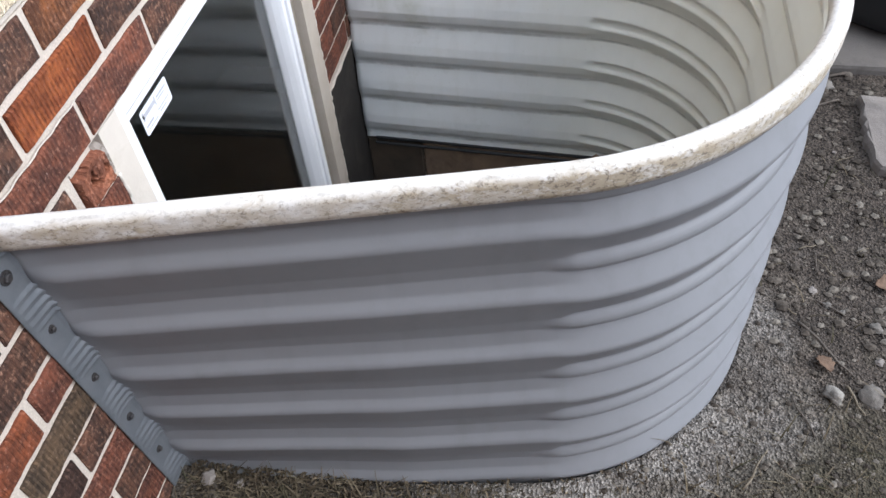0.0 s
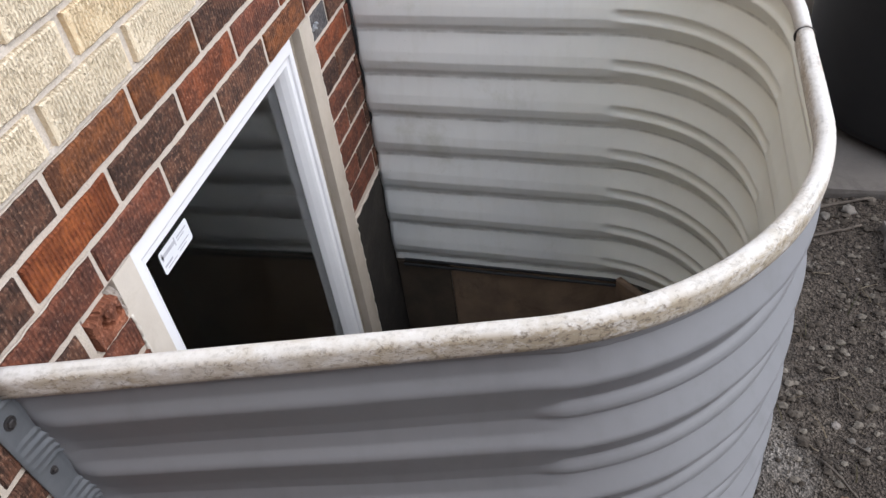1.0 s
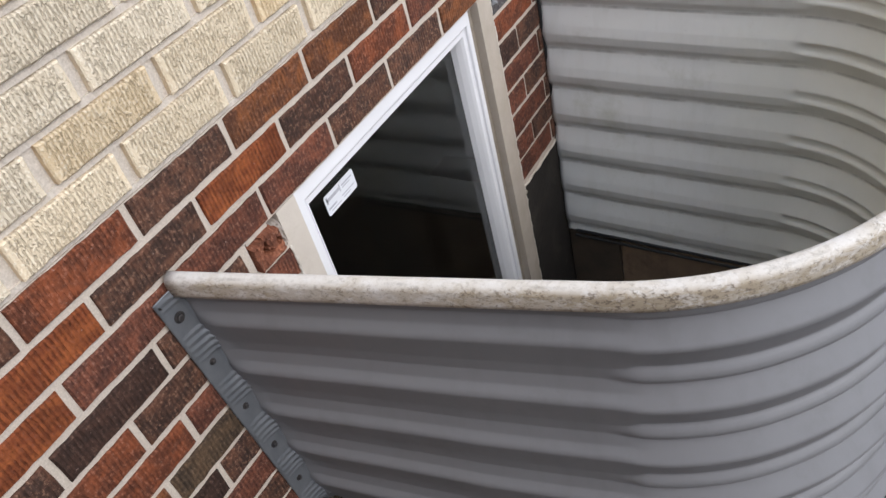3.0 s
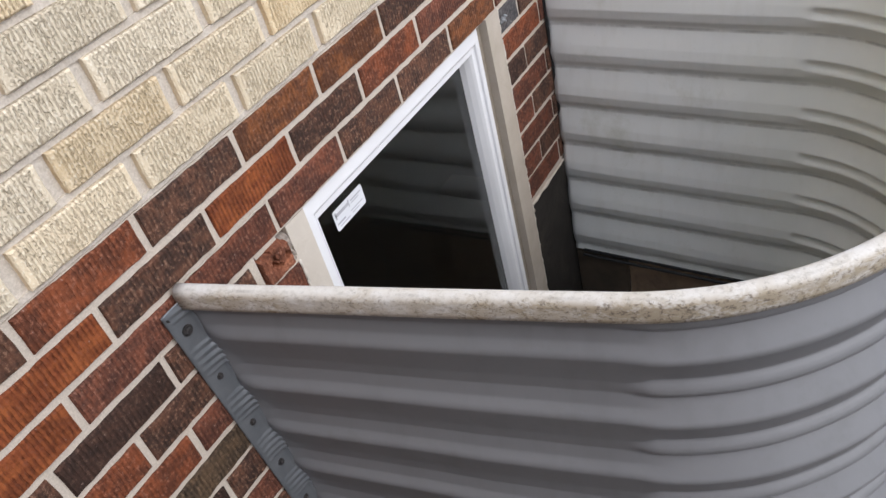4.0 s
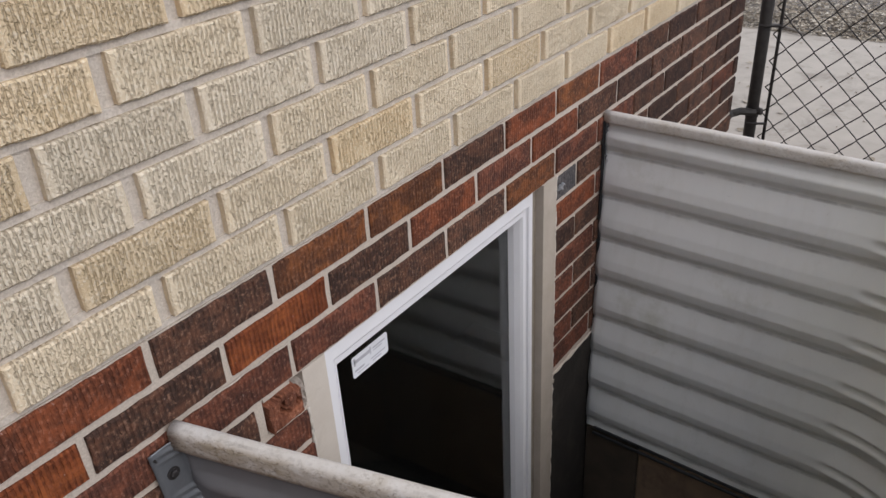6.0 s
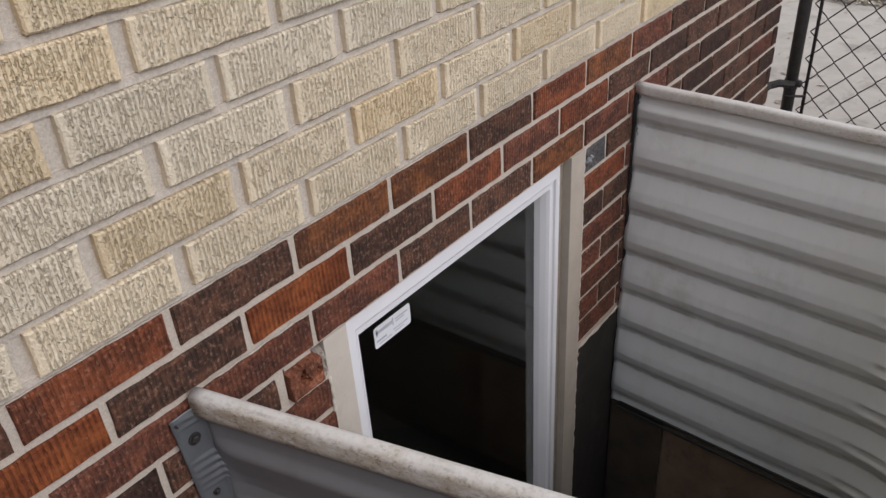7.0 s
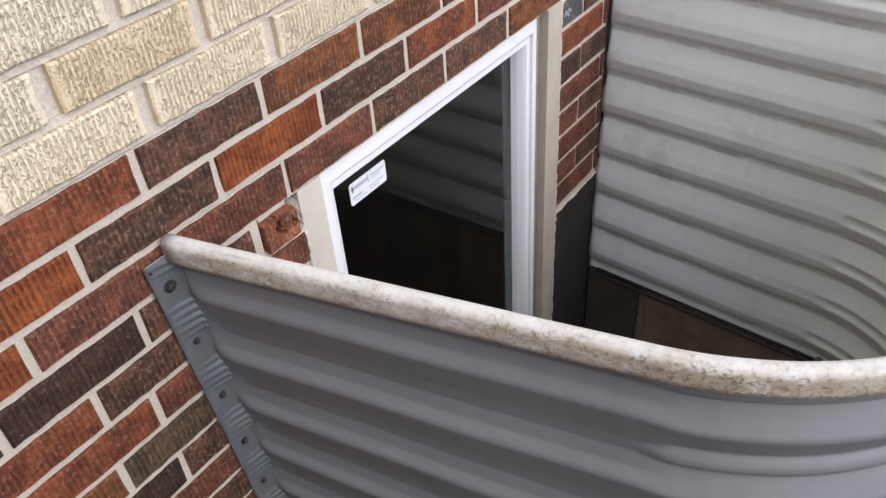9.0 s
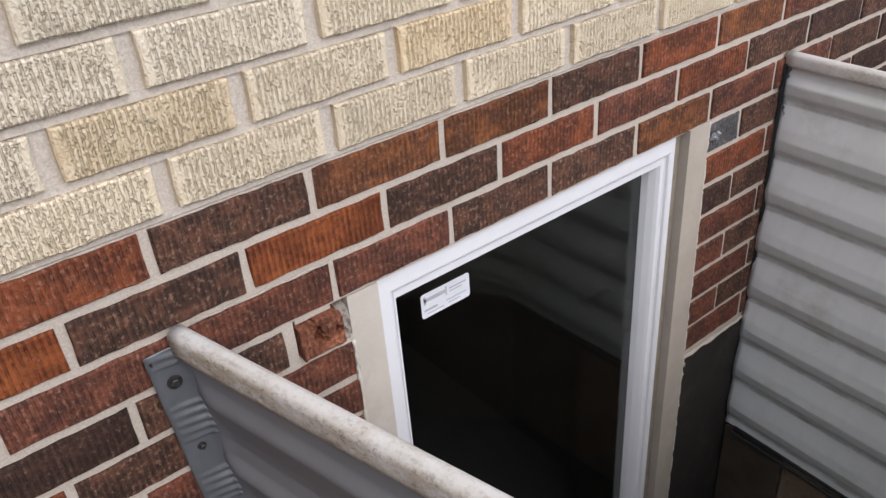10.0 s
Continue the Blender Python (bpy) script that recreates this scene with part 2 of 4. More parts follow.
def plain_material(name, a, b, rough=0.6, scale=20.0, metal=0.0, bump=0.15, spec=0.4, stain=None, fine=220.0):
    q = Mat(name, rough, metal, spec)
    n1, n2 = q.noise(scale, detail=5), q.noise(fine, detail=3)
    c = q.mix(q.ramp(n1, (0.3, 0.0), (0.7, 1.0)), a, b)
    if stain:
        c = q.mix(q.ramp(q.noise(scale * 0.45, detail=6, rough=0.72, dist=0.5), (0.52, 0.0), (0.68, 0.8)), c, stain)
    q.color(c)
    return q.bump(q.math("ADD", n1, n2), bump, 0.003).m


M_STEEL_OUT = steel_material("galvanised_steel_outside", (0.180, 0.181, 0.190), (0.212, 0.211, 0.219), (0.13, 0.128, 0.13), (0.138, 0.138, 0.134))
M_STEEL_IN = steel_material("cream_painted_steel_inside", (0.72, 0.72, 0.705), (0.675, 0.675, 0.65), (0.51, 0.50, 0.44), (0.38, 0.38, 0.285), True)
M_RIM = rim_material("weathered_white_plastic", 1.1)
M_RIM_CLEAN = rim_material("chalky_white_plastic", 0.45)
M_FLANGE = plain_material("zinc_flange_steel", (0.140, 0.150, 0.165), (0.182, 0.190, 0.202), 0.45, 30, 0.35, 0.1)
M_BOLT = plain_material("dark_steel_bolt", (0.04, 0.04, 0.045), (0.09, 0.08, 0.075), 0.5, 90, 0.6)
M_VINYL = plain_material("white_vinyl", (0.80, 0.795, 0.815), (0.76, 0.755, 0.775), 0.4, 8, 0, 0.04)
M_TRIM = plain_material("beige_painted_trim", (0.49, 0.43, 0.365), (0.42, 0.365, 0.30), 0.7, 16, 0, 0.25, stain=(0.40, 0.35, 0.28))
M_TRIM_CLEAN = plain_material("cream_painted_trim", (0.61, 0.55, 0.48), (0.55, 0.49, 0.425), 0.6, 16, 0, 0.2, stain=(0.50, 0.44, 0.37))
M_STRAW = plain_material("dry_straw", (0.19, 0.155, 0.11), (0.12, 0.095, 0.065), 0.85, 60, 0, 0.3)
M_TRIM_RAW = plain_material("tan_weathered_wood", (0.31, 0.265, 0.21), (0.22, 0.185, 0.145), 0.8, 30, 0, 0.35)
M_CAULK = plain_material("white_caulk", (0.66, 0.62, 0.56), (0.54, 0.48, 0.41), 0.7, 60, 0, 0.4)
M_ROOM = plain_material("room_darkness_plaster", (0.030, 0.030, 0.028), (0.022, 0.022, 0.021), 0.9, 3)
M_PAPER = plain_material("white_paper_label", (0.76, 0.77, 0.80), (0.72, 0.73, 0.77), 0.6, 40, 0, 0.02)
M_INK = plain_material("grey_ink", (0.40, 0.40, 0.44), (0.48, 0.48, 0.52), 0.7, 90, 0, 0.02)
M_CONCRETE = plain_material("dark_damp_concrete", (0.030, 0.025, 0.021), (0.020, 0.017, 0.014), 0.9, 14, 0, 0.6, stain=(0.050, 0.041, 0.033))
M_WOOD = plain_material("muddy_timber", (0.27, 0.185, 0.122), (0.16, 0.11, 0.075), 0.85, 9, 0, 0.5, stain=(0.075, 0.052, 0.036))
M_WOOD_DARK = plain_material("dark_brown_timber", (0.10, 0.075, 0.053), (0.06, 0.046, 0.034), 0.85, 12, 0, 0.5)
M_BLACK = plain_material("black_plastic", (0.012, 0.012, 0.013), (0.02, 0.02, 0.021), 0.5, 6, 0, 0.1)
M_FENCE = plain_material("dark_fence_steel", (0.040, 0.036, 0.034), (0.065, 0.058, 0.052), 0.6, 60, 0.3, 0.3)
M_PAVE = plain_material("pale_driveway_concrete", (0.49, 0.44, 0.375), (0.41, 0.365, 0.31), 0.9, 9.0, 0, 0.5, stain=(0.27, 0.235, 0.195), fine=140.0)
M_ROCK = plain_material("grey_stone", (0.17, 0.15, 0.13), (0.10, 0.088, 0.075), 0.9, 40, 0, 0.6)
M_ROCK_PALE = plain_material("pale_limestone", (0.27, 0.245, 0.21), (0.14, 0.122, 0.105), 0.9, 40, 0, 0.6)
M_TWIG = plain_material("dry_twig", (0.12, 0.098, 0.078), (0.065, 0.052, 0.042), 0.9, 80, 0, 0.5)
M_LEAF = plain_material("dead_leaf", (0.17, 0.105, 0.065), (0.09, 0.055, 0.035), 0.8, 60, 0, 0.4)
M_SLAB = plain_material("broken_concrete_slab", (0.235, 0.205, 0.18), (0.17, 0.147, 0.13), 0.95, 10, 0, 0.7, stain=(0.12, 0.105, 0.095))

M_PAD = plain_material("stained_pad_concrete", (0.17, 0.15, 0.132), (0.115, 0.10, 0.088), 0.95, 7, 0, 0.5, stain=(0.075, 0.065, 0.055))
M_SHARD = plain_material("weathered_grey_wood", (0.15, 0.132, 0.12), (0.085, 0.074, 0.066), 0.9, 40, 0, 0.4)


def soil_material():
    q = Mat("gravelly_soil", 0.95, spec=0.2)
    g = q.n.new("ShaderNodeRGBToBW")
    q.l.new(q.voronoi(240, out="Color"), g.inputs["Color"])
    xyz = q.n.new("ShaderNodeSeparateXYZ")
    q.l.new(q.pos, xyz.inputs["Vector"])
    patch = q.noise(4.5, detail=6, rough=0.65)
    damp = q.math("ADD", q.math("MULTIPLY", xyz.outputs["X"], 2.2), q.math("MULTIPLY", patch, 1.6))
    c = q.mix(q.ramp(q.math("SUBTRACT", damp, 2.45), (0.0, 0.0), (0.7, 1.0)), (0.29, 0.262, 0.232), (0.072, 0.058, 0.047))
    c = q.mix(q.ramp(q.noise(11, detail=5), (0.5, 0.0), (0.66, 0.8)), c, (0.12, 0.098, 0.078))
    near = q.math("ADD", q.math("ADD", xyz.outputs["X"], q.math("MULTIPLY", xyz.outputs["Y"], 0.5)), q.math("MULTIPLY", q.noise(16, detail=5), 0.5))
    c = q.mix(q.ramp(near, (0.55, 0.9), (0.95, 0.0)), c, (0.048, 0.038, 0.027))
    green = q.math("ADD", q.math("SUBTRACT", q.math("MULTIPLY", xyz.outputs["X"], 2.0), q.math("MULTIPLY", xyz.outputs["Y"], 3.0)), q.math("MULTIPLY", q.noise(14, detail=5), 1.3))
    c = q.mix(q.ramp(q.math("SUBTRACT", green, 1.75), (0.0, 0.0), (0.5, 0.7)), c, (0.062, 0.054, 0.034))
    c = q.mix(1.0, c, q.ramp(g.outputs["Val"], (0.15, 0.36), (0.8, 1.5)), "MULTIPLY")
    q.color(c)
    return q.bump(q.math("ADD", q.math("ADD", q.voronoi(240), q.math("MULTIPLY", q.voronoi(90), 0.7)), q.noise(45, detail=6)), 1.0, 0.006).m


def stuff_material(name, a, b, c_, rough=0.9):
    q = Mat(name, rough, spec=0.2)
    q.color(q.mix(1.0, q.ramp(q.island(), (0.0, a), (0.5, b), (1.0, c_)), q.ramp(q.noise(120), (0.3, 0.7), (0.7, 1.25)), "MULTIPLY"))
    return q.bump(q.noise(400), 0.4, 0.001).m


M_SOIL = soil_material()
M_GRAVEL = stuff_material("mixed_gravel", (0.040, 0.032, 0.025), (0.085, 0.070, 0.056), (0.19, 0.165, 0.135))
M_GRASS = stuff_material("dry_grass", (0.055, 0.042, 0.026), (0.15, 0.118, 0.078), (0.045, 0.043, 0.022))
M_LITTER = stuff_material("leaf_litter", (0.20, 0.165, 0.12), (0.42, 0.36, 0.28), (0.66, 0.60, 0.50))

glass = bpy.data.materials.new("window_glass")
glass.use_nodes = True
gb = glass.node_tree.nodes["Principled BSDF"]
gb.inputs["Base Color"].default_value = (0.82, 0.86, 0.84, 1)
gb.inputs["Transmission Weight"].default_value = 1.0
gb.inputs["Roughness"].default_value, gb.inputs["IOR"].default_value = 0.045, 1.5
gb.inputs["Specular IOR Level"].default_value = 0.36


# ---------------------------------------------------------------- mesh helpers
def mesh_of(name, bm, material, smooth=False):
    me = bpy.data.meshes.new(name)
    bmesh.ops.recalc_face_normals(bm, faces=bm.faces)
    bm.to_mesh(me)
    bm.free()
    me.materials.append(material)
    if smooth:
        for p in me.polygons:
            p.use_smooth = True
    return me


def thing(name, label, category, kind="", group="", at=(0, 0, 0)):
    ob = new(name)
    ob.location = at
    ob.empty_display_size = 0.05
    return tagged(ob, label, category, group, kind)


def part(name, bm, material, parent, label="", smooth=False):
    ob = new(name, mesh_of(name, bm, material, smooth))
    if parent is not None:
        base = Vector((0, 0, 0))
        up = parent
        while up is not None:
            base += up.location
            up = up.parent
        ob.parent = parent
        ob.location = -base
    return tagged(ob, label) if label else ob


def single(name, bm, material, label, category, kind="", group="", smooth=False):
    return tagged(new(name, mesh_of(name, bm, material, smooth)), label, category, group, kind)


def box(bm, x0, x1, y0, y1, z0, z1, bevel=0.0):
    v = [bm.verts.new((x, y, z)) for x in (x0, x1) for y in (y0, y1) for z in (z0, z1)]
    fs = [bm.faces.new([v[i] for i in f]) for f in ((0, 1, 3, 2), (4, 6, 7, 5), (0, 4, 5, 1), (2, 3, 7, 6), (0, 2, 6, 4), (1, 5, 7, 3))]
    if bevel:
        es = list({e for f in fs for e in f.edges})
        bmesh.ops.bevel(bm, geom=es, offset=bevel, segments=2, affect="EDGES", profile=0.6)
    return bm


def tube(bm, pts, r, sides=10, caps=True):
    """A round tube along points; r: a radius, or one for each point."""
    pts = [Vector(p) for p in pts]
    rings = []
    for k, p in enumerate(pts):
        d = (pts[min(k + 1, len(pts) - 1)] - pts[max(k - 1, 0)]).normalized()
        a = d.cross(Vector((0, 0, 1)))
        a = a.normalized() if a.length > 0.05 else d.cross(Vector((1, 0, 0))).normalized()
        b = a.cross(d)
        rr = r[k] if isinstance(r, (list, tuple)) else r
        rings.append([bm.verts.new(p + (a * math.cos(2 * math.pi * j / sides) + b * math.sin(2 * math.pi * j / sides)) * rr) for j in range(sides)])
    for u, w in zip(rings, rings[1:]):
        for j in range(sides):
            bm.faces.new((u[j], u[(j + 1) % sides], w[(j + 1) % sides], w[j]))
    if caps:
        bm.faces.new(rings[0])
        bm.faces.new(rings[-1])
    return bm


def stone(bm, c, r, flat=0.7, seed=0):
    """A lumpy stone round the point c."""
    rng = random.Random(seed)
    m = Matrix.Translation(c) @ Euler((rng.random() * 0.5, rng.random() * 0.5, rng.random() * 6.3)).to_matrix().to_4x4()
    made = bmesh.ops.create_icosphere(bm, subdivisions=3, radius=1.0)["verts"]
    for v in made:
        n = noise.noise(v.co * 1.3 + Vector((seed * 3.1, seed, 0))) + 0.35 * noise.noise(v.co * 4.0 + Vector((seed, 0, 2)))
        v.co = m @ Vector((v.co.x * r * (1 + 0.55 * n) * 1.15, v.co.y * r * (1 + 0.5 * n), v.co.z * r * flat * (1 + 0.4 * n)))
    return bm


# ---------------------------------------------------------------- plan, in metres
COURSE, PITCH, TOP_RED = 0.0677, 0.2032, 0.83      # brick course, brick length with joint, top of the red courses
WIN_L, WIN_R, WIN_T, WIN_B = 0.229, 1.012, 0.628, -0.62   # opening in the brickwork
HOUSE_L, HOUSE_R, HOUSE_H = -3.2, 2.28, 2.6
FOOT = 0.074                                         # top of the foundation beside the window
FLOOR = -0.75                                        # bottom of the well
GROUND_L = 0.0


FLARE = ((0.0, -0.050), (0.38, 0.0), (0.60, 0.014), (0.75, 0.022), (0.85, 0.022), (0.95, 0.012), (2.0, 0.012))


def flare(p, z):
    """How far the sheet stands out at height z: in at the near flange, out round the bend, in a little at the far side."""
    k = (0.68 - max(z, -0.12)) / 0.68
    for (a, u), (b, w) in zip(FLARE, FLARE[1:]):
        if a <= p.x <= b or p.x < a:
            near = u + (w - u) * max(0.0, p.x - a) / (b - a)
            break
    far = -0.020
    mix = min(1.0, max(0.0, (p.y - 0.55) / 0.55))
    return k * (near + (far - near) * mix)


def well_path(step=0.012, off=0.0):
    """The well's plan: points, outward normals, length so far and how far into a bend (0 to 1)."""
    corners = [((0.004, 0.002), 0), ((0.936, 0.235), 0.455), ((0.937, 1.218), 0.34), ((0.004, 1.256), 0)]
    pts = []
    for k, (c, r) in enumerate(corners):
        c = Vector(c)
        if not r:
            pts.append((c, 0.0))
            continue
        a, b = (Vector(corners[k - 1][0]) - c).normalized(), (Vector(corners[k + 1][0]) - c).normalized()
        half = a.angle(b) / 2
        t = r / math.tan(half)
        mid = c + (a + b).normalized() * (r / math.sin(half))
        u, w = c + a * t - mid, c + b * t - mid
        turn = u.angle(w)
        sign = 1 if u.x * w.y - u.y * w.x > 0 else -1
        n = 34
        for j in range(n + 1):
            f = turn * j / n * sign
            pts.append((mid + Vector((u.x * math.cos(f) - u.y * math.sin(f), u.x * math.sin(f) + u.y * math.cos(f))), min(1.0, 7.0 * min(j, n - j) / n + 0.02)))
    out = []
    for (p, f), (q, g) in zip(pts, pts[1:]):
        n = max(1, round((q - p).length / step))
        for j in range(n):
            out.append((p.lerp(q, j / n), f + (g - f) * (j / n if (q - p).length < 0.1 else 0)))
    out.append(pts[-1])
    res, s = [], 0.0
    for k, (p, f) in enumerate(out):
        d = (out[min(k + 1, len(out) - 1)][0] - out[max(k - 1, 0)][0]).normalized()
        if k:
            s += (p - out[k - 1][0]).length
        nrm = Vector((d.y, -d.x))
        res.append((p + nrm * off, nrm, s, f))
    return res


# ---------------------------------------------------------------- ground
def ground_height(x, y):
    d = math.hypot(x - 0.5, y - 0.6)
    near = max(0.0, 1 - d / 6)
    h = near * (0.018 * noise.noise(Vector((x * 2.3, y * 2.3, 0))) + 0.006 * noise.noise(Vector((x * 11, y * 11, 3))))
    bank = 0.060 * math.exp(-max(x, 0.0) / 0.10) * math.exp(-((y - 0.03) / 0.16) ** 2)
    return h + bank * (1 + 0.25 * noise.noise(Vector((x * 30, y * 30, 5))))


def build_ground():
    loop = [tuple(p + n * flare(p, 0.0)) for p, n, s, f in well_path(0.03, 0.009)]
    loop += [(-1.5, 1.24), (-1.5, 0.6), (-1.5, 0.03)]
    bm = bmesh.new()
    dist = [0.0, 0.001, 0.012, 0.03, 0.055, 0.09, 0.13, 0.18, 0.24, 0.31, 0.4, 0.5, 0.65, 0.85, 1.1, 1.5, 2.2, 3.5, 6, 12, 30, 90, 300, 1200]
    cx, cy, rings = 0.1, 0.6, []
    for d in dist:
        ring = []
        for x, y in loop:
            v = Vector((x - cx, y - cy)).normalized()
            px, py = x + v.x * d, y + v.y * d
            z = ground_height(px, py) if px > -0.6 else -0.01
            ring.append(bm.verts.new((px, py, z if d else -0.86)))
        rings.append(ring)
    n = len(loop)
    for a, b in zip(rings, rings[1:]):
        for j in range(n):
            bm.faces.new((a[j], a[(j + 1) % n], b[(j + 1) % n], b[j]))
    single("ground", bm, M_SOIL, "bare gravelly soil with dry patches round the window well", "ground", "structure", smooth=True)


build_ground()

bm = box(bmesh.new(), -6.0, 6.0, 2.36, 4.62, -0.05, 0.022, 0.006)
single("pavement", bm, M_PAVE, "pale worn concrete driveway behind the fence", "pavement", "structure")


# ---------------------------------------------------------------- house: walls behind the brick face
red_wall = thing("wall_lower", "red and brown rug-faced brickwork with pale mortar below the buff courses", "brick wall", "structure")
tan_wall = thing("wall_upper", "buff combed brickwork with raked pale joints above the red courses", "brick wall", "structure")
for y0, y1, z0 in ((HOUSE_L, WIN_L, -0.3), (WIN_R, HOUSE_R, -0.3)):
    part("mortar", box(bmesh.new(), -0.10, -0.0035, y0, 0.146 if y1 == WIN_L else y1, z0, WIN_T), M_MORTAR, red_wall)
part("mortar", box(bmesh.new(), -0.10, -0.0035, 0.146, WIN_L, -0.3, 0.5655), M_MORTAR, red_wall)
part("mortar", box(bmesh.new(), -0.10, -0.032, 0.146, WIN_L, 0.5655, WIN_T), M_MORTAR, red_wall)
part("mortar", box(bmesh.new(), -0.032, -0.0045, 0.150, 0.203, 0.6205, WIN_T), M_MORTAR, red_wall)
part("mortar", box(bmesh.new(), -0.10, -0.0035, HOUSE_L, HOUSE_R, WIN_T, TOP_RED - 0.004), M_MORTAR, red_wall)
part("mortar", box(bmesh.new(), -0.10, -0.0085, HOUSE_L, HOUSE_R, TOP_RED - 0.004, HOUSE_H), M_MORTAR_TAN, tan_wall)
bm = bmesh.new()
for row in range(0, 26):
    z = TOP_RED + row * COURSE
    if z < HOUSE_H - 0.01:
        box(bm, -0.0100, -0.0048, HOUSE_L, HOUSE_R - 0.001, z - 0.0052 if row else z - 0.003, z + 0.0052)
part("bed_joints", bm, M_MORTAR_TAN, tan_wall)

bm = bmesh.new()
box(bm, -0.30, -0.002, 1.0135, 1.5, -0.9, FOOT - 0.004)
box(bm, -0.30, -0.0045, -0.6, 0.228, -0.9, -0.02)
box(bm, -0.30, -0.002, 0.228, 1.0135, -0.9, WIN_B)
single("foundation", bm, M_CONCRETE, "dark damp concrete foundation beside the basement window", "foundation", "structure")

# closing walls of the house and a plain roof
bm = bmesh.new()
box(bm, -6.0, -0.10, HOUSE_R - 0.1, HOUSE_R - 0.003, -0.3, HOUSE_H)
box(bm, -6.0, -0.10, HOUSE_L, HOUSE_L + 0.1, -0.3, HOUSE_H)
box(bm, -6.0, -5.9, HOUSE_L + 0.1, HOUSE_R - 0.1, -0.3, HOUSE_H)
single("wall_side", bm, RED["b"], "plain brown brick side walls of the house", "wall", "structure")
single("roof", box(bmesh.new(), -6.3, 0.03, HOUSE_L - 0.3, HOUSE_R + 0.3, HOUSE_H, HOUSE_H + 0.12), M_WOOD_DARK, "flat dark roof edge of the house", "roof", "structure")

# Unseen wall, added to cut the light that reaches the near sheet.
single("wall_back", box(bmesh.new(), 0.0, 2.8, -1.85, -1.65, -0.3, 2.3), RED["b"], "unseen plain brown brick wall added to block light from behind the camera", "wall", "structure")

# basement room behind the window, its darkness given by near-black walls
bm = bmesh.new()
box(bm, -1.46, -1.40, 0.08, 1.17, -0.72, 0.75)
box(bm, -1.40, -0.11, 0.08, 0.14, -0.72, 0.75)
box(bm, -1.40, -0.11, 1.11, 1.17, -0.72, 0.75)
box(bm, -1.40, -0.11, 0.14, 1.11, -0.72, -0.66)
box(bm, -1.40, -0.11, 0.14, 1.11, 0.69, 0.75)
single("wall_basement", bm, M_ROOM, "basement room behind the window, its darkness put into near-black walls", "wall", "structure")


# ---------------------------------------------------------------- window
window = thing("window_1", "white vinyl basement window with dark glass and a paper label", "window", "structure", at=(-0.03, 0.6, 0.0))


def ring_prism(bm, rects):
    """Faces between nested upright rectangles, each (x, y0, y1, z0, z1)."""
    rows = [[bm.verts.new((x, y, z)) for y, z in ((y0, z0), (y1, z0), (y1, z1), (y0, z1))] for x, y0, y1, z0, z1 in rects]
    for a, b in zip(rows, rows[1:]):
        for j in range(4):
            bm.faces.new((a[j], a[(j + 1) % 4], b[(j + 1) % 4], b[j]))
    return bm


FY0, FY1, FZ0, FZ1 = 0.2795, 0.939, -0.60, 0.625
GLASS = -0.048                                       # outer face of the glass


def inset(x, left, right, top, foot=None):
    return (x, FY0 + left, FY1 - right, FZ0 + (top if foot is None else foot), FZ1 - top)


bm = ring_prism(bmesh.new(), [inset(-0.066, 0, 0, 0), inset(-0.014, 0, 0, 0), inset(-0.011, 0.003, 0.002, 0.003), inset(-0.0105, 0.022, 0.012, 0.029), inset(-0.0125, 0.0255, 0.0155, 0.0325),
                              inset(-0.018, 0.0265, 0.0165, 0.0335), inset(-0.018, 0.0295, 0.0195, 0.0365), inset(-0.066, 0.0300, 0.0200, 0.0370)])
part("window_frame", bm, M_VINYL, window, "white vinyl frame with mitred corners")
bm = ring_prism(bmesh.new(), [inset(-0.060, 0.0302, 0.0202, 0.0372), inset(-0.020, 0.0302, 0.0202, 0.0372), inset(-0.0175, 0.0315, 0.0215, 0.0385), inset(-0.0178, 0.0345, 0.0300, 0.0500),
                              inset(-0.0240, 0.0375, 0.0345, 0.0545), inset(-0.0360, 0.0405, 0.0405, 0.0590), inset(-0.0500, 0.0410, 0.0438, 0.0595)])
part("sash", bm, M_VINYL, window, "white vinyl sash round the glass")
pane = part("pane", box(bmesh.new(), GLASS - 0.004, GLASS, FY0 + 0.034, FY1 - 0.034, FZ0 + 0.05, FZ1 - 0.052), glass, window, "dark reflecting glass pane")
pane.visible_shadow = False

label_ob = thing("label_sticker", "white paper label with grey print stuck on the glass", "label", at=(GLASS, 0.425, 0.509))
LY0, LY1, LZ0, LZ1 = 0.377, 0.474, 0.487, 0.532
bm = bmesh.new()
outline = [(cy + 0.005 * math.cos(math.radians(a)), cz + 0.005 * math.sin(math.radians(a)))
           for cy, cz, a0 in ((LY1 - 0.005, LZ1 - 0.005, 0), (LY0 + 0.005, LZ1 - 0.005, 90), (LY0 + 0.005, LZ0 + 0.005, 180), (LY1 - 0.005, LZ0 + 0.005, 270)) for a in range(a0, a0 + 91, 18)]
rows_ = [[bm.verts.new((x, y, z)) for y, z in outline] for x in (GLASS + 0.0001, GLASS + 0.0006)]
for k in range(len(outline)):
    i = (k + 1) % len(outline)
    bm.faces.new((rows_[0][k], rows_[0][i], rows_[1][i], rows_[1][k]))
bm.faces.new(rows_[1])
bm.faces.new(rows_[0])
part("paper", bm, M_PAPER, label_ob)
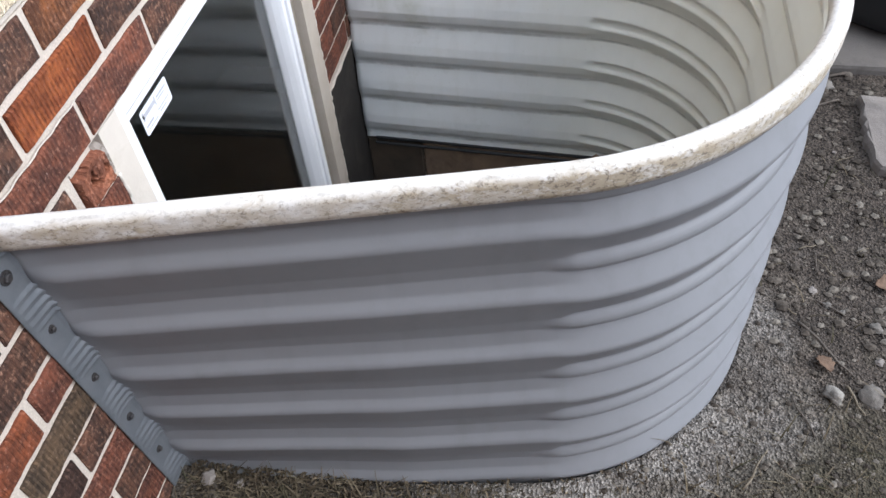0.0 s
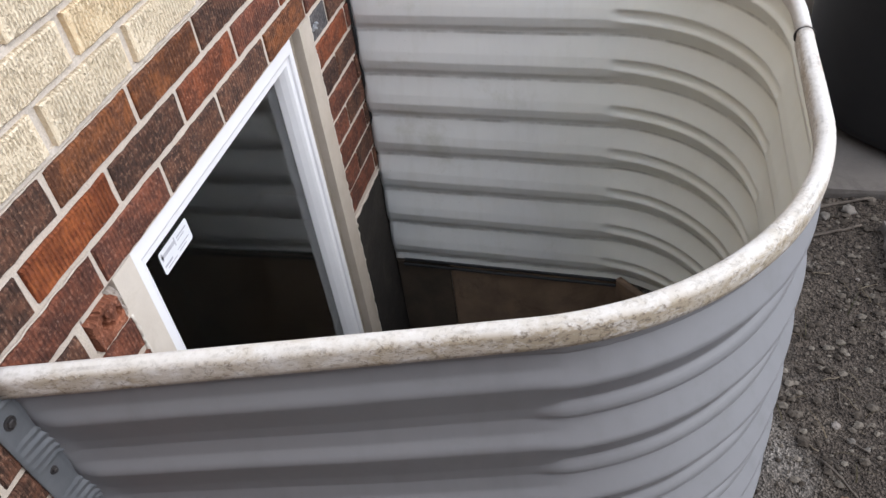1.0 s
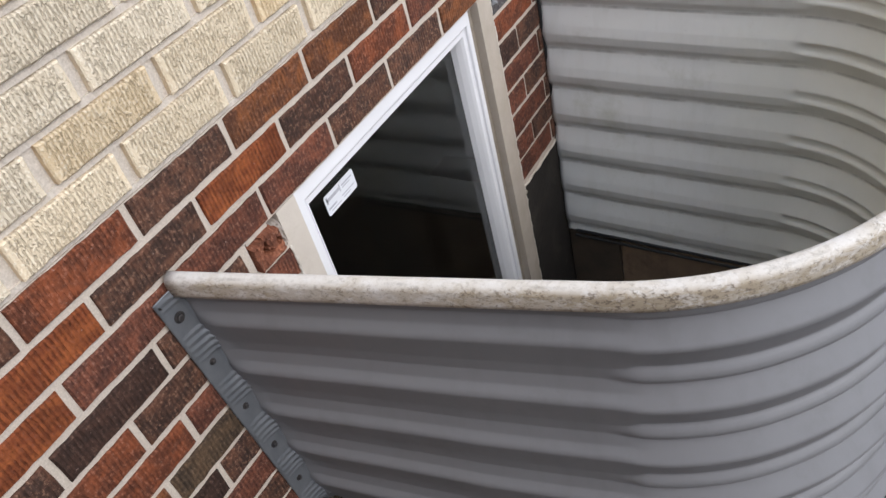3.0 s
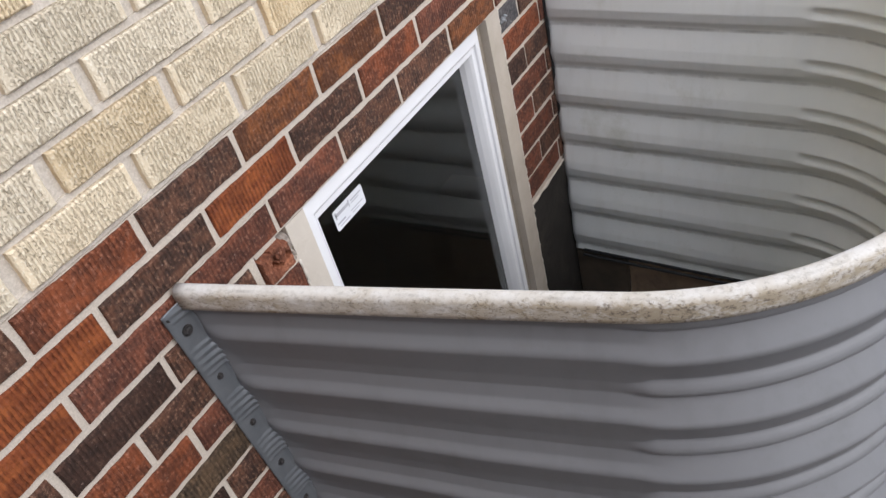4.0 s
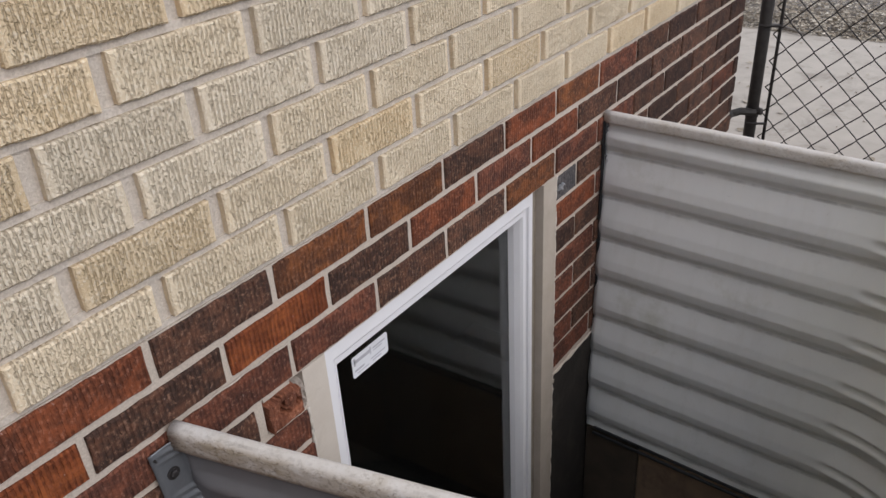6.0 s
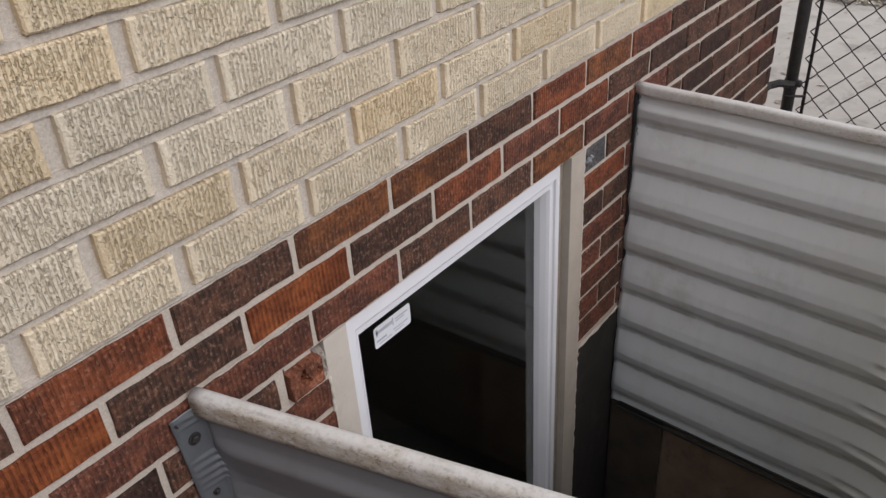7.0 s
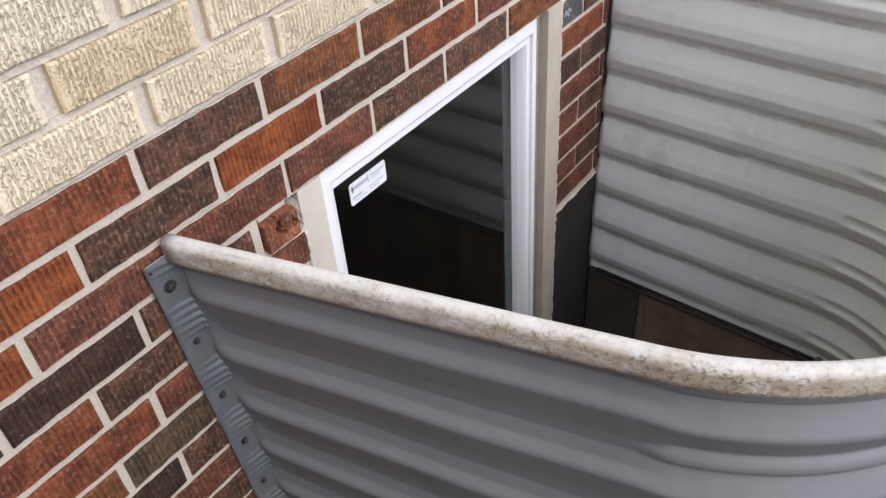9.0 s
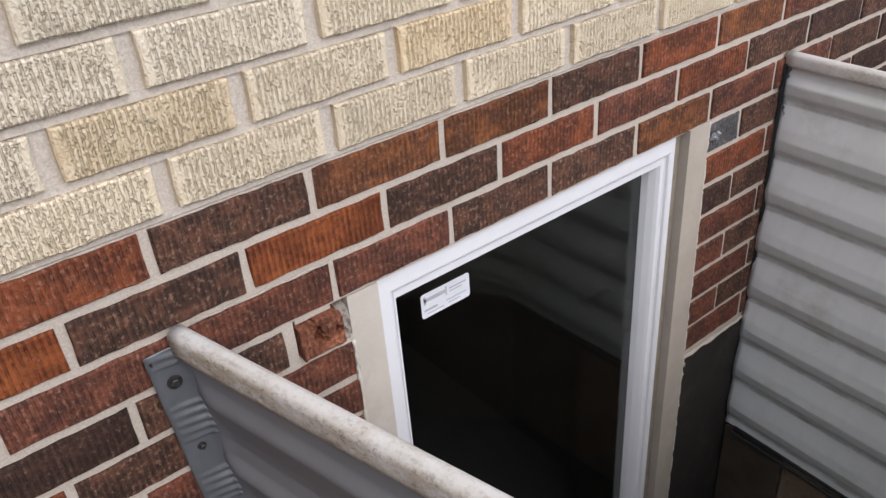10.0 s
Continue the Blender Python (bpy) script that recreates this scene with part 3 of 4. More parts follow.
for y0, y1, z0, z1 in ((0.382, 0.425, 0.516, 0.523), (0.382, 0.386, 0.512, 0.527), (0.425, 0.428, 0.511, 0.527), (0.433, 0.467, 0.519, 0.522), (0.433, 0.458, 0.514, 0.516),
                       (0.382, 0.408, 0.499, 0.503), (0.388, 0.420, 0.493, 0.495), (0.426, 0.466, 0.500, 0.502), (0.430, 0.454, 0.494, 0.496)):
    part("print_bar", box(bmesh.new(), GLASS + 0.0006, GLASS + 0.0009, y0, y1, z0, z1), M_INK, label_ob)


# ---------------------------------------------------------------- trim round the window
def trim_board(name, y0, y1, z0, z1, x0, x1, material, label, wobble=0.0, seed=0):
    bm, n = bmesh.new(), 40
    rows = []
    for k in range(n + 1):
        z = z0 + (z1 - z0) * k / n
        wl_ = wobble * noise.noise(Vector((seed, z * 30, 0)))
        rows.append([bm.verts.new(c) for c in ((x0, y0 + min(0, wl_), z), (x1, y0 + wl_, z), (x1, y1 + wl_ * 0.6, z), (x0, y1, z))])
    for a, b in zip(rows, rows[1:]):
        for j in range(4):
            bm.faces.new((a[j], a[(j + 1) % 4], b[(j + 1) % 4], b[j]))
    bm.faces.new(rows[0])
    bm.faces.new(rows[-1])
    return single(name, bm, material, label, "trim", "structure")


trim_board("trim_1", 0.2295, 0.2793, -0.62, 0.626, -0.064, -0.004, M_TRIM_CLEAN, "beige painted trim strip beside the window frame", 0.001, 1)
trim_board("trim_2", 0.9535, 1.0105, -0.62, 0.634, -0.064, 0.007, M_TRIM, "beige painted trim strip with chipped caulk edge", 0.001, 2)
trim_board("trim_3", 0.9392, 0.9533, -0.62, 0.624, -0.064, -0.013, M_TRIM_RAW, "weathered tan wood strip next to the window frame", 0.0, 3)


def caulk_bead(y, z0, z1, x, r, label, seed):
    pts, rad = [], []
    n = int((z1 - z0) / 0.008)
    for k in range(n + 1):
        z = z0 + (z1 - z0) * k / n
        pts.append((x, y + 0.003 * noise.noise(Vector((seed, z * 22, 0))), z))
        rad.append(r * (1 + 0.7 * noise.noise(Vector((seed + 5, z * 45, 2)))))
    single("caulk", tube(bmesh.new(), pts, rad, 6), M_CAULK, label, "caulk", "structure", smooth=True)


caulk_bead(0.2285, -0.6, 0.555, -0.002, 0.0035, "white caulk line between brick and trim", 1)
caulk_bead(1.0125, -0.6, 0.632, 0.003, 0.004, "chipped pale caulk line along the trim", 2)


# ---------------------------------------------------------------- window well
well = thing("window_well", "grey corrugated steel window well with a stained white rim", "window well", at=(0.5, 0.6, 0.0))
RIM_Z, SHEET_TOP, SHEET_BOT, WAVE, AMP = 0.685, 0.692, -0.250, 0.1185, 0.0078


STRAIGHT = ((-0.11, 1.0), (-0.06, 0.74), (0.045, -0.38), (0.235, -1.0), (0.245, -1.0), (0.44, -0.60), (0.86, 0.97))
BEND = ((-0.12, 1.0), (0.13, -0.62), (0.185, -0.98), (0.205, -0.95), (0.24, -0.30), (0.29, -0.10), (0.35, -0.18), (0.41, -0.62), (0.435, -1.0), (0.46, -1.0), (0.83, 1.0))


def folded(table, f):
    g = f if f >= table[0][0] else f + 1.0
    for (a, p), (b, q) in zip(table, table[1:] + ((table[0][0] + 1.0, table[0][1]),)):
        if a <= g <= b:
            return p + (q - p) * (g - a) / (b - a)
    return table[0][1]


def wave(z, bend):
    """Folded wave of the sheet, outwards positive; in the bends a bead with rounded ends is pressed into each valley."""
    f = ((z - 0.614) / WAVE + 0.16) % 1.0 - 0.16
    q = min(1.0, abs(f - 0.31) / 0.14)
    k = min(1.0, max(0.0, bend * 1.5 - 0.30 - 0.55 * q * q))
    k = k * k * (3 - 2 * k)
    a, b = folded(STRAIGHT, f), folded(BEND, f)
    return a + (b - a) * k


def build_sheet():
    path = well_path()
    total = path[-1][2]
    zs, z = [], SHEET_TOP
    while z > SHEET_BOT:
        zs.append(z)
        z -= 0.0028
    zs.append(SHEET_BOT)
    verts, faces = [], []
    for p, n, s, f in path:
        end = min(1.0, s / 0.035)
        end = end * end * (3 - 2 * end) * (0.45 + 0.55 * min(1.0, (total - s) / 0.04))
        for z in zs:
            top = min(1.0, max(0.0, (SHEET_TOP - 0.036 - z) / 0.016))
            o = AMP * (1 + 0.26 * min(1.0, f * 2.5)) * wave(z, f * 2.5) * end * top
            o += 0.0015 * noise.noise(Vector((s * 5, z * 3, 0)))
            o += flare(p, z)
            verts.append((p.x + n.x * o - 0.5, p.y + n.y * o - 0.6, z))
    m = len(zs)
    for a in range(len(path) - 1):
        for b in range(m - 1):
            faces.append((a * m + b, (a + 1) * m + b, (a + 1) * m + b + 1, a * m + b + 1))
    me = bpy.data.meshes.new("sheet")
    me.from_pydata(verts, [], faces)
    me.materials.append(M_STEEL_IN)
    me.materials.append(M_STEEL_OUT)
    for p in me.polygons:
        p.use_smooth = True
    ob = new("sheet", me)
    ob.parent = well
    sol = ob.modifiers.new("thickness", "SOLIDIFY")
    sol.thickness, sol.offset, sol.material_offset, sol.material_offset_rim = 0.0016, 0.0, 1, 1
    return ob


build_sheet()
path = well_path(0.02)
seam = max(k for k, q in enumerate(path) if q[0].y < 0.84)


def rim_points(rows, z):
    return [(p.x, p.y, z + 0.0015 * noise.noise(Vector((s * 4, 0, 7)))) for p, n, s, f in rows]


def rim(rows, z, wide, high, material, label):
    """A length of folded edge trim: round on top, straight sides, cut square at its ends."""
    section = [(math.cos(math.radians(a)) * wide, math.sin(math.radians(a)) * wide * 0.92 + high * 0.28) for a in range(0, 181, 15)]
    section += [(-wide, -high * 0.35), (-wide * 0.94, -high * 0.62), (-wide * 0.6, -high * 0.70), (wide * 0.6, -high * 0.70), (wide * 0.94, -high * 0.62), (wide, -high * 0.35)]
    bm, rings = bmesh.new(), []
    for (p, n, s, f), (x, y, zz) in zip(rows, rim_points(rows, z)):
        k = 1 + 0.05 * noise.noise(Vector((s * 9, 2, 1)))
        rings.append([bm.verts.new((x + n.x * a * k, y + n.y * a * k, zz + b)) for a, b in section])
    m = len(section)
    for u, w in zip(rings, rings[1:]):
        for j in range(m):
            bm.faces.new((u[j], u[(j + 1) % m], w[(j + 1) % m], w[j]))
    bm.faces.new(rings[0])
    bm.faces.new(rings[-1])
    ob = part("rim", bm, material, well, label, True)
    for q in ob.data.polygons:
        q.use_smooth = len(q.vertices) < 5
    return ob


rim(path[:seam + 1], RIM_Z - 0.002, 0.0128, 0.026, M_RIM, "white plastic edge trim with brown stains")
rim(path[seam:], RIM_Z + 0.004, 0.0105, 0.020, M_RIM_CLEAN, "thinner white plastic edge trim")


seam_p = path[seam][0]
part("rim_joint", tube(bmesh.new(), [(seam_p.x, seam_p.y - 0.0016, RIM_Z + 0.001), (seam_p.x, seam_p.y + 0.0016, RIM_Z + 0.001)], 0.0168, 16), M_BOLT, well, "dark gap between two lengths of edge trim")


def flange_line(z):
    """Where the near sheet meets the bricks at height z."""
    return 0.004 + 0.0735 * (0.68 - z)


def flange(side):
    """Steel strip against the bricks, crimped into ribs where the waves end."""
    bm = bmesh.new()
    zs = [0.682 - 0.0024 * k for k in range(int((0.682 + 0.16) / 0.0024))]
    cols = [0.0, 0.08, 0.18, 0.3, 0.42, 0.55, 0.7, 0.85, 1.0]
    rows = []
    for z in zs:
        y_in, y_out = (flange_line(z), flange_line(z) - 0.046) if side < 0 else (1.252, 1.292)
        row = []
        for c in cols:
            f = ((z - 0.614 - 0.010 * c) / WAVE) % 1.0
            swell = math.sin(math.pi * (f - 0.30) / 0.54) if 0.30 < f < 0.84 else 0.0
            fine = (0.5 + 0.5 * math.cos(2 * math.pi * (f - 0.57) * 8.6)) ** 1.6 if 0.33 < f < 0.81 else 0.0
            x = 0.0048 + 0.0032 * swell * (1 - c) ** 0.8 + 0.0036 * fine * max(0.0, 1 - c * 1.15) ** 0.5 + 0.004 * max(0.0, 1 - c / 0.1)
            x += 0.0009 * noise.noise(Vector((c * 3, z * 12, side)))
            row.append(bm.verts.new((x, y_in + (y_out - y_in) * c, z - 0.004 * c)))
        rows.append(row)
    for a, b in zip(rows, rows[1:]):
        for j in range(len(cols) - 1):
            bm.faces.new((a[j], a[j + 1], b[j + 1], b[j]))
    ob = part("flange", bm, M_FLANGE, well, "bluish zinc flange bolted to the bricks", True)
    sol = ob.modifiers.new("thickness", "SOLIDIFY")
    sol.thickness, sol.offset = 0.0018, 0.0


flange(-1)
flange(1)


def bolt(y, z, r):
    bm = bmesh.new()
    tube(bm, [(0.004, y, z), (0.0072, y, z)], r * 1.25, 14)
    tube(bm, [(0.0072, y, z), (0.0105, y, z), (0.0115, y, z)], [r * 0.85, r * 0.85, r * 0.6], 6)
    part("bolt", bm, M_BOLT, well, "dark rusty bolt head")


for z, r in ((0.631, 0.0075), (0.523, 0.0046), (0.400, 0.0048), (0.279, 0.0052), (0.161, 0.0046)):
    bolt(flange_line(z) - 0.0235, z, r)
bolt(flange_line(0.668) - 0.0405, 0.668, 0.0016)

# a black strip painting in the shadow gap where the far side meets the bricks
bm = bmesh.new()
tube(bm, [(0.004, 1.247 + 0.003 * noise.noise(Vector((0, z * 0.2, 1))), 0.68 - 0.031 * z) for z in range(31)], [0.0046 + 0.0016 * noise.noise(Vector((3, z * 0.9, 1))) for z in range(31)], 6)
part("seal", bm, M_BLACK, well, "black strip standing in for the shadow gap along the bricks")

# timber lining below the steel
liner = thing("timber_liner", "muddy timber lining below the steel inside the well", "timber lining", at=(0.5, 1.17, FLOOR))


def plank(a, b, z0, z1, thick, material, label=""):
    bm = bmesh.new()
    a, b = Vector(a), Vector(b)
    d = (b - a).normalized()
    n = Vector((d.y, -d.x)) * thick
    vs = [bm.verts.new((*p, z)) for z in (z0, z1) for p in (a, b, b + n, a + n)]
    for f in ((0, 1, 2, 3), (7, 6, 5, 4), (0, 4, 5, 1), (1, 5, 6, 2), (2, 6, 7, 3), (3, 7, 4, 0)):
        bm.faces.new([vs[i] for i in f])
    bmesh.ops.bevel(bm, geom=list(bm.edges), offset=0.004, segments=1, affect="EDGES")
    part("plank", bm, material, liner, label)


plank((0.0, 1.237), (0.165, 1.230), FLOOR, -0.262, -0.03, M_WOOD_DARK, "dark brown board")
plank((0.168, 1.230), (0.66, 1.208), FLOOR, -0.262, -0.03, M_WOOD, "muddy stained board")
plank((0.662, 1.200), (0.90, 0.99), FLOOR, -0.225, 0.02, M_WOOD, "muddy stained board")
plank((0.93, 0.96), (0.93, 0.37), FLOOR, -0.262, 0.03, M_WOOD_DARK, "dark brown board")
plank((0.93, 0.36), (0.57, 0.18), FLOOR, -0.262, 0.03, M_WOOD_DARK, "dark brown board")
plank((0.56, 0.175), (0.02, 0.07), FLOOR, -0.262, 0.03, M_WOOD_DARK, "dark brown board")
for k in (0, 1):
    bm = tube(bmesh.new(), [(0.03, 1.232 - 0.010 * k, -0.251 - 0.011 * k), (0.655, 1.206 - 0.010 * k, -0.251 - 0.011 * k)], 0.0045, 8)
    part("batten", bm, M_BLACK, liner, "black edge strip under the steel")
# The floor is coloured dark to cut the light it bounces up.
bm = box(bmesh.new(), -0.02, 1.04, -0.05, 1.29, FLOOR - 0.05, FLOOR)
single("floor", bm, M_CONCRETE, "floor of the window well, coloured dark to cut bounced light", "floor", "structure")


# ---------------------------------------------------------------- things on the ground
def on_ground(x, y):
    return ground_height(x, y)


def rock(name, x, y, r, material, label, seed, flat=0.7):
    bm = stone(bmesh.new(), (x, y, on_ground(x, y) + r * flat * 0.45), r, flat, seed)
    single(name, bm, material, label, "rock", smooth=True)


rock("rock", 1.094, 0.352, 0.016, M_ROCK_PALE, "small pale limestone lying on the soil", 3)
rock("rock", 1.158, 0.358, 0.019, M_ROCK, "grey stone half sunk in the soil", 5, 0.5)
rock("rock", 1.190, 0.510, 0.012, M_ROCK, "rounded grey stone on the soil", 8)
rock("rock", 1.20, 1.25, 0.014, M_ROCK_PALE, "small pale stone beside the slab", 11)
rock("rock", 1.14, 1.22, 0.012, M_ROCK, "small grey stone beside the well", 12)
rock("rock", 0.050, 0.030, 0.012, M_SLAB, "grey clod lying against the flange", 14)
rock("rock", 0.100, 0.034, 0.008, M_SLAB, "clod of dry soil beside the well", 15)


def slab(name, cx, cy, w, d, z0, z1, seed, label, material, jag=1.0, square=0.75, kind=""):
    """A broken slab with an uneven outline and chipped top edge."""
    rng = random.Random(seed)
    n = 48
    bm = bmesh.new()
    low, mid, top = [], [], []
    for k in range(n):
        a = 2 * math.pi * k / n
        c, s = math.cos(a), math.sin(a)
        e = 1 / max(abs(c), abs(s)) ** square
        j = 1 + rng.uniform(-0.16, 0.08) * jag
        x, y = cx + w / 2 * c * e * j, cy + d / 2 * s * e * j
        low.append(bm.verts.new((x, y, z0)))
        mid.append(bm.verts.new((x, y, z1 - 0.008 - rng.random() * 0.006)))
        top.append(bm.verts.new((cx + (x - cx) * (1 - 0.06 * jag), cy + (y - cy) * (1 - 0.06 * jag), z1 + rng.uniform(-0.003, 0.002))))
    for a, b in ((low, mid), (mid, top)):
        for k in range(n):
            bm.faces.new((a[k], a[(k + 1) % n], b[(k + 1) % n], b[k]))
    bm.faces.new(top)
    single(name, bm, material, label, "slab", kind)


slab("concrete_slab", 1.40, 1.06, 0.30, 0.27, -0.05, 0.030, 4, "broken grey concrete slab lying on the soil", M_SLAB, 0.35)
slab("pavement_pad", 1.46, 1.63, 1.06, 0.66, -0.05, 0.025, 7, "flat stained concrete pad behind the well", M_PAD, 0.12, 1.0, "structure")

# flat broken shard leaning on the soil beside the well
bm = box(bmesh.new(), -0.072, 0.072, -0.011, 0.011, -0.005, 0.005, 0.002)
for v in bm.verts:
    v.co.y += 0.004 * noise.noise(Vector((v.co.x * 40, 1, 2))) + (0.010 * v.co.y / 0.014 if v.co.x > 0 else 0.0) * 0.4
bmesh.ops.transform(bm, matrix=pose(1.04, 1.20, 0.016, 4, -3, 66), verts=bm.verts)
single("wood_shard", bm, M_SHARD, "flat grey weathered wood shard beside the well", "shard")


def black_bin():
    """Tall black bin with a rounded foot and a rolled lip."""
    b = thing("bin", "tall black plastic bin standing behind the well", "bin", at=(1.50, 1.74, 0.02))
    bm = bmesh.new()
    prof = [(0.26, 0.0), (0.33, 0.006), (0.362, 0.03), (0.372, 0.07), (0.376, 0.12), (0.38, 0.40), (0.385, 0.80), (0.39, 0.86), (0.38, 0.86), (0.37, 0.80), (0.36, 0.15)]
    n, rings = 48, []
    for r, z in prof:
        rings.append([bm.verts.new((1.50 + r * math.cos(2 * math.pi * k / n), 1.74 + r * math.sin(2 * math.pi * k / n), 0.025 + z)) for k in range(n)])
    for u, w in zip(rings, rings[1:]):
        for k in range(n):
            bm.faces.new((u[k], u[(k + 1) % n], w[(k + 1) % n], w[k]))
    bm.faces.new(rings[0])
    part("body", bm, M_BLACK, b, "", True)
    bm = bmesh.new()
    tube(bm, [(1.50 + 0.388 * math.cos(2 * math.pi * k / 40), 1.74 + 0.388 * math.sin(2 * math.pi * k / 40), 0.885) for k in range(41)], 0.012, 8)
    part("lip", bm, M_BLACK, b, "", True)


black_bin()

# a pale board lying behind the well
bm = box(bmesh.new(), 1.00, 1.17, 2.02, 2.06, 0.0, 0.20, 0.004)
single("board", bm, M_TRIM, "beige weathered board standing on edge", "board")


def twig(name, pts, r, label, material=None):
    single(name, tube(bmesh.new(), pts, [r * (1 - 0.5 * k / len(pts)) for k in range(len(pts))], 6), material or M_TWIG, label, "twig", smooth=True)


def wander(x0, y0, x1, y1, seed, n=9, lift=0.006):
    out = []
    for k in range(n):
        f = k / (n - 1)
        x = x0 + (x1 - x0) * f + 0.006 * noise.noise(Vector((f * 2, seed, 0)))
        y = y0 + (y1 - y0) * f + 0.006 * noise.noise(Vector((f * 2, seed, 9)))
        out.append((x, y, on_ground(x, y) + lift + 0.006 * abs(noise.noise(Vector((f * 4, seed, 4))))))
    return out


twig("twig", wander(1.03, 1.22, 1.26, 1.30, 1), 0.006, "thin grey twig lying on the soil")
twig("twig", wander(1.05, 1.12, 1.22, 1.19, 2), 0.005, "thin brown twig lying on the soil")
twig("twig", wander(1.050, 0.505, 1.135, 0.392, 3), 0.0035, "thin dark twig lying on the soil")
twig("twig", wander(1.118, 0.372, 1.142, 0.318, 4), 0.0028, "short pale straw lying on the soil", M_STRAW)
twig("twig", wander(0.925, 0.150, 0.972, 0.228, 5), 0.0022, "short pale straw lying on the soil", M_STRAW)
rng_t = random.Random(12)
for k in range(22):
    x, y, a, l = rng_t.uniform(1.05, 1.29), rng_t.uniform(0.22, 1.36), rng_t.uniform(0, 3.14), rng_t.uniform(0.02, 0.08)
    twig("straw", wander(x, y, x + l * math.cos(a), y + l * math.sin(a), 20 + k, 6, 0.003), rng_t.uniform(0.0011, 0.0024), "bit of dry straw lying on the soil", (M_STRAW, M_TWIG)[k % 2])
for k in range(7):
    x, y = rng_t.uniform(1.06, 1.24), rng_t.uniform(0.3, 1.3)
    rock("rock", x, y, rng_t.uniform(0.004, 0.008), (M_ROCK, M_SLAB)[k % 2], "small rough clod of soil and stone", 40 + k, 0.6)
twig("twig", wander(1.08, 1.34, 1.24, 1.36, 6), 0.004, "thin grey twig lying on the soil")


def leaf(x, y, size, turn, label):
    bm = bmesh.new()
    n, rows = 10, []
    for k in range(n + 1):
        f = k / n
        w = size * 0.36 * math.sin(math.pi * f) ** 0.7 * (1 + 0.2 * math.sin(f * 21))
        curl = 0.15 * size * math.sin(math.pi * f)
        rows.append([Vector((size * (f - 0.5), -w, 0.3 * w + 0.002)), Vector((size * (f - 0.5), 0, curl * 0.2)), Vector((size * (f - 0.5), w, 0.45 * w + 0.003))])
    m = pose(x, y, on_ground(x, y) + 0.006, 6, 8, turn)
    vs = [[bm.verts.new(m @ v) for v in r] for r in rows]
    for a, b in zip(vs, vs[1:]):
        for j in range(2):
            bm.faces.new((a[j], a[j + 1], b[j + 1], b[j]))
    ob = single("leaf", bm, M_LEAF, label, "leaf", smooth=True)
    sol = ob.modifiers.new("thickness", "SOLIDIFY")
    sol.thickness = 0.0006


leaf(1.086, 0.414, 0.042, 110, "curled brown dead leaf on the soil")
leaf(1.23, 0.62, 0.05, 10, "curled brown dead leaf on the soil")


def scatter(name, material, count, make, label, category, seed):
    rng = random.Random(seed)
    verts, faces = [], []
    for _ in range(count):
        make(rng, verts, faces)
    me = bpy.data.meshes.new(name)
    me.from_pydata(verts, [], faces)
    me.materials.append(material)
    tagged(new(name, me), label, category, kind="stuff")


BASE = [tuple(p + n * (flare(p, 0.0) + 0.010)) for p, n, s, f in well_path(0.04)] + [(-0.5, 1.25), (-0.5, 0.04)]


def outside(x, y, margin=0.0):
    """Whether a place lies outside the well and the house."""
    if x < 0.02:
        return False
    inside = False
    for (xa, ya), (xb, yb) in zip(BASE, BASE[1:] + BASE[:1]):
        if (ya > y) != (yb > y) and x < (xb - xa) * (y - ya) / (yb - ya) + xa:
            inside = not inside
        if margin > 0 and math.hypot(x - xa, y - ya) < margin:
            return False
    if inside and margin < 0:
        return min(math.hypot(x - xa, y - ya) for xa, ya in BASE) < -margin
    return not inside


def pebble(rng, verts, faces):
    for _ in range(60):
        x, y = rng.uniform(0.0, 1.75), rng.uniform(-0.25, 1.9)
        if outside(x, y, 0.004):
            break
    else:
        return
    r = 0.0016 + (0.0085 if x > 0.98 and y > 0.45 else 0.0045) * rng.random() ** 2.5
    z = on_ground(x, y) + r * 0.3
    k = len(verts)
    a0 = rng.random() * 6.3
    for zz, rr, n in ((-0.6, 0.8, 5), (0.25, 1.0, 5)):
        for j in range(n):
            a = a0 + 2 * math.pi * j / n + zz
            q = rr * r * rng.uniform(0.75, 1.25)
            verts.append((x + q * math.cos(a) * 1.2, y + q * math.sin(a), z + zz * r * 0.8))
    verts.append((x, y, z + r * rng.uniform(0.6, 0.9)))
    for j in range(5):
        i = (j + 1) % 5
        faces.append((k + j, k + i, k + 5 + i, k + 5 + j))
        faces.append((k + 5 + j, k + 5 + i, k + 10))


def blade(rng, verts, faces):
    spots = ((0.14, 0.01, 0.07, 0.04), (0.38, 0.05, 0.22, 0.035), (1.14, 0.20, 0.10, 0.07), (1.0, 0.08, 0.2, 0.06), (1.25, 0.75, 0.1, 0.2))
    sx, sy, dx, dy = spots[rng.choice((0, 0, 0, 1, 1, 1, 2, 3, 3, 4))]
    for _ in range(30):
        x, y = rng.gauss(sx, dx), rng.gauss(sy, dy)
        if outside(x, y, 0.006):
            break
    else:
        return
    h, lean, a = rng.uniform(0.012, 0.05), rng.uniform(0.4, 1.7), rng.random() * 6.3
    w = rng.uniform(0.0008, 0.0018)
    z, k = on_ground(x, y) - 0.002, len(verts)
    for f in (0.0, 0.35, 0.7, 1.0):
        px, py = x + math.cos(a) * h * lean * f ** 1.5, y + math.sin(a) * h * lean * f ** 1.5
        ww = w * (1 - 0.85 * f)
        for s in (-1, 1):
            verts.append((px - math.sin(a) * ww * s, py + math.cos(a) * ww * s, z + h * f * (1 - 0.35 * f) + 0.002))
    for j in range(3):
        faces.append((k + 2 * j, k + 2 * j + 1, k + 2 * j + 3, k + 2 * j + 2))


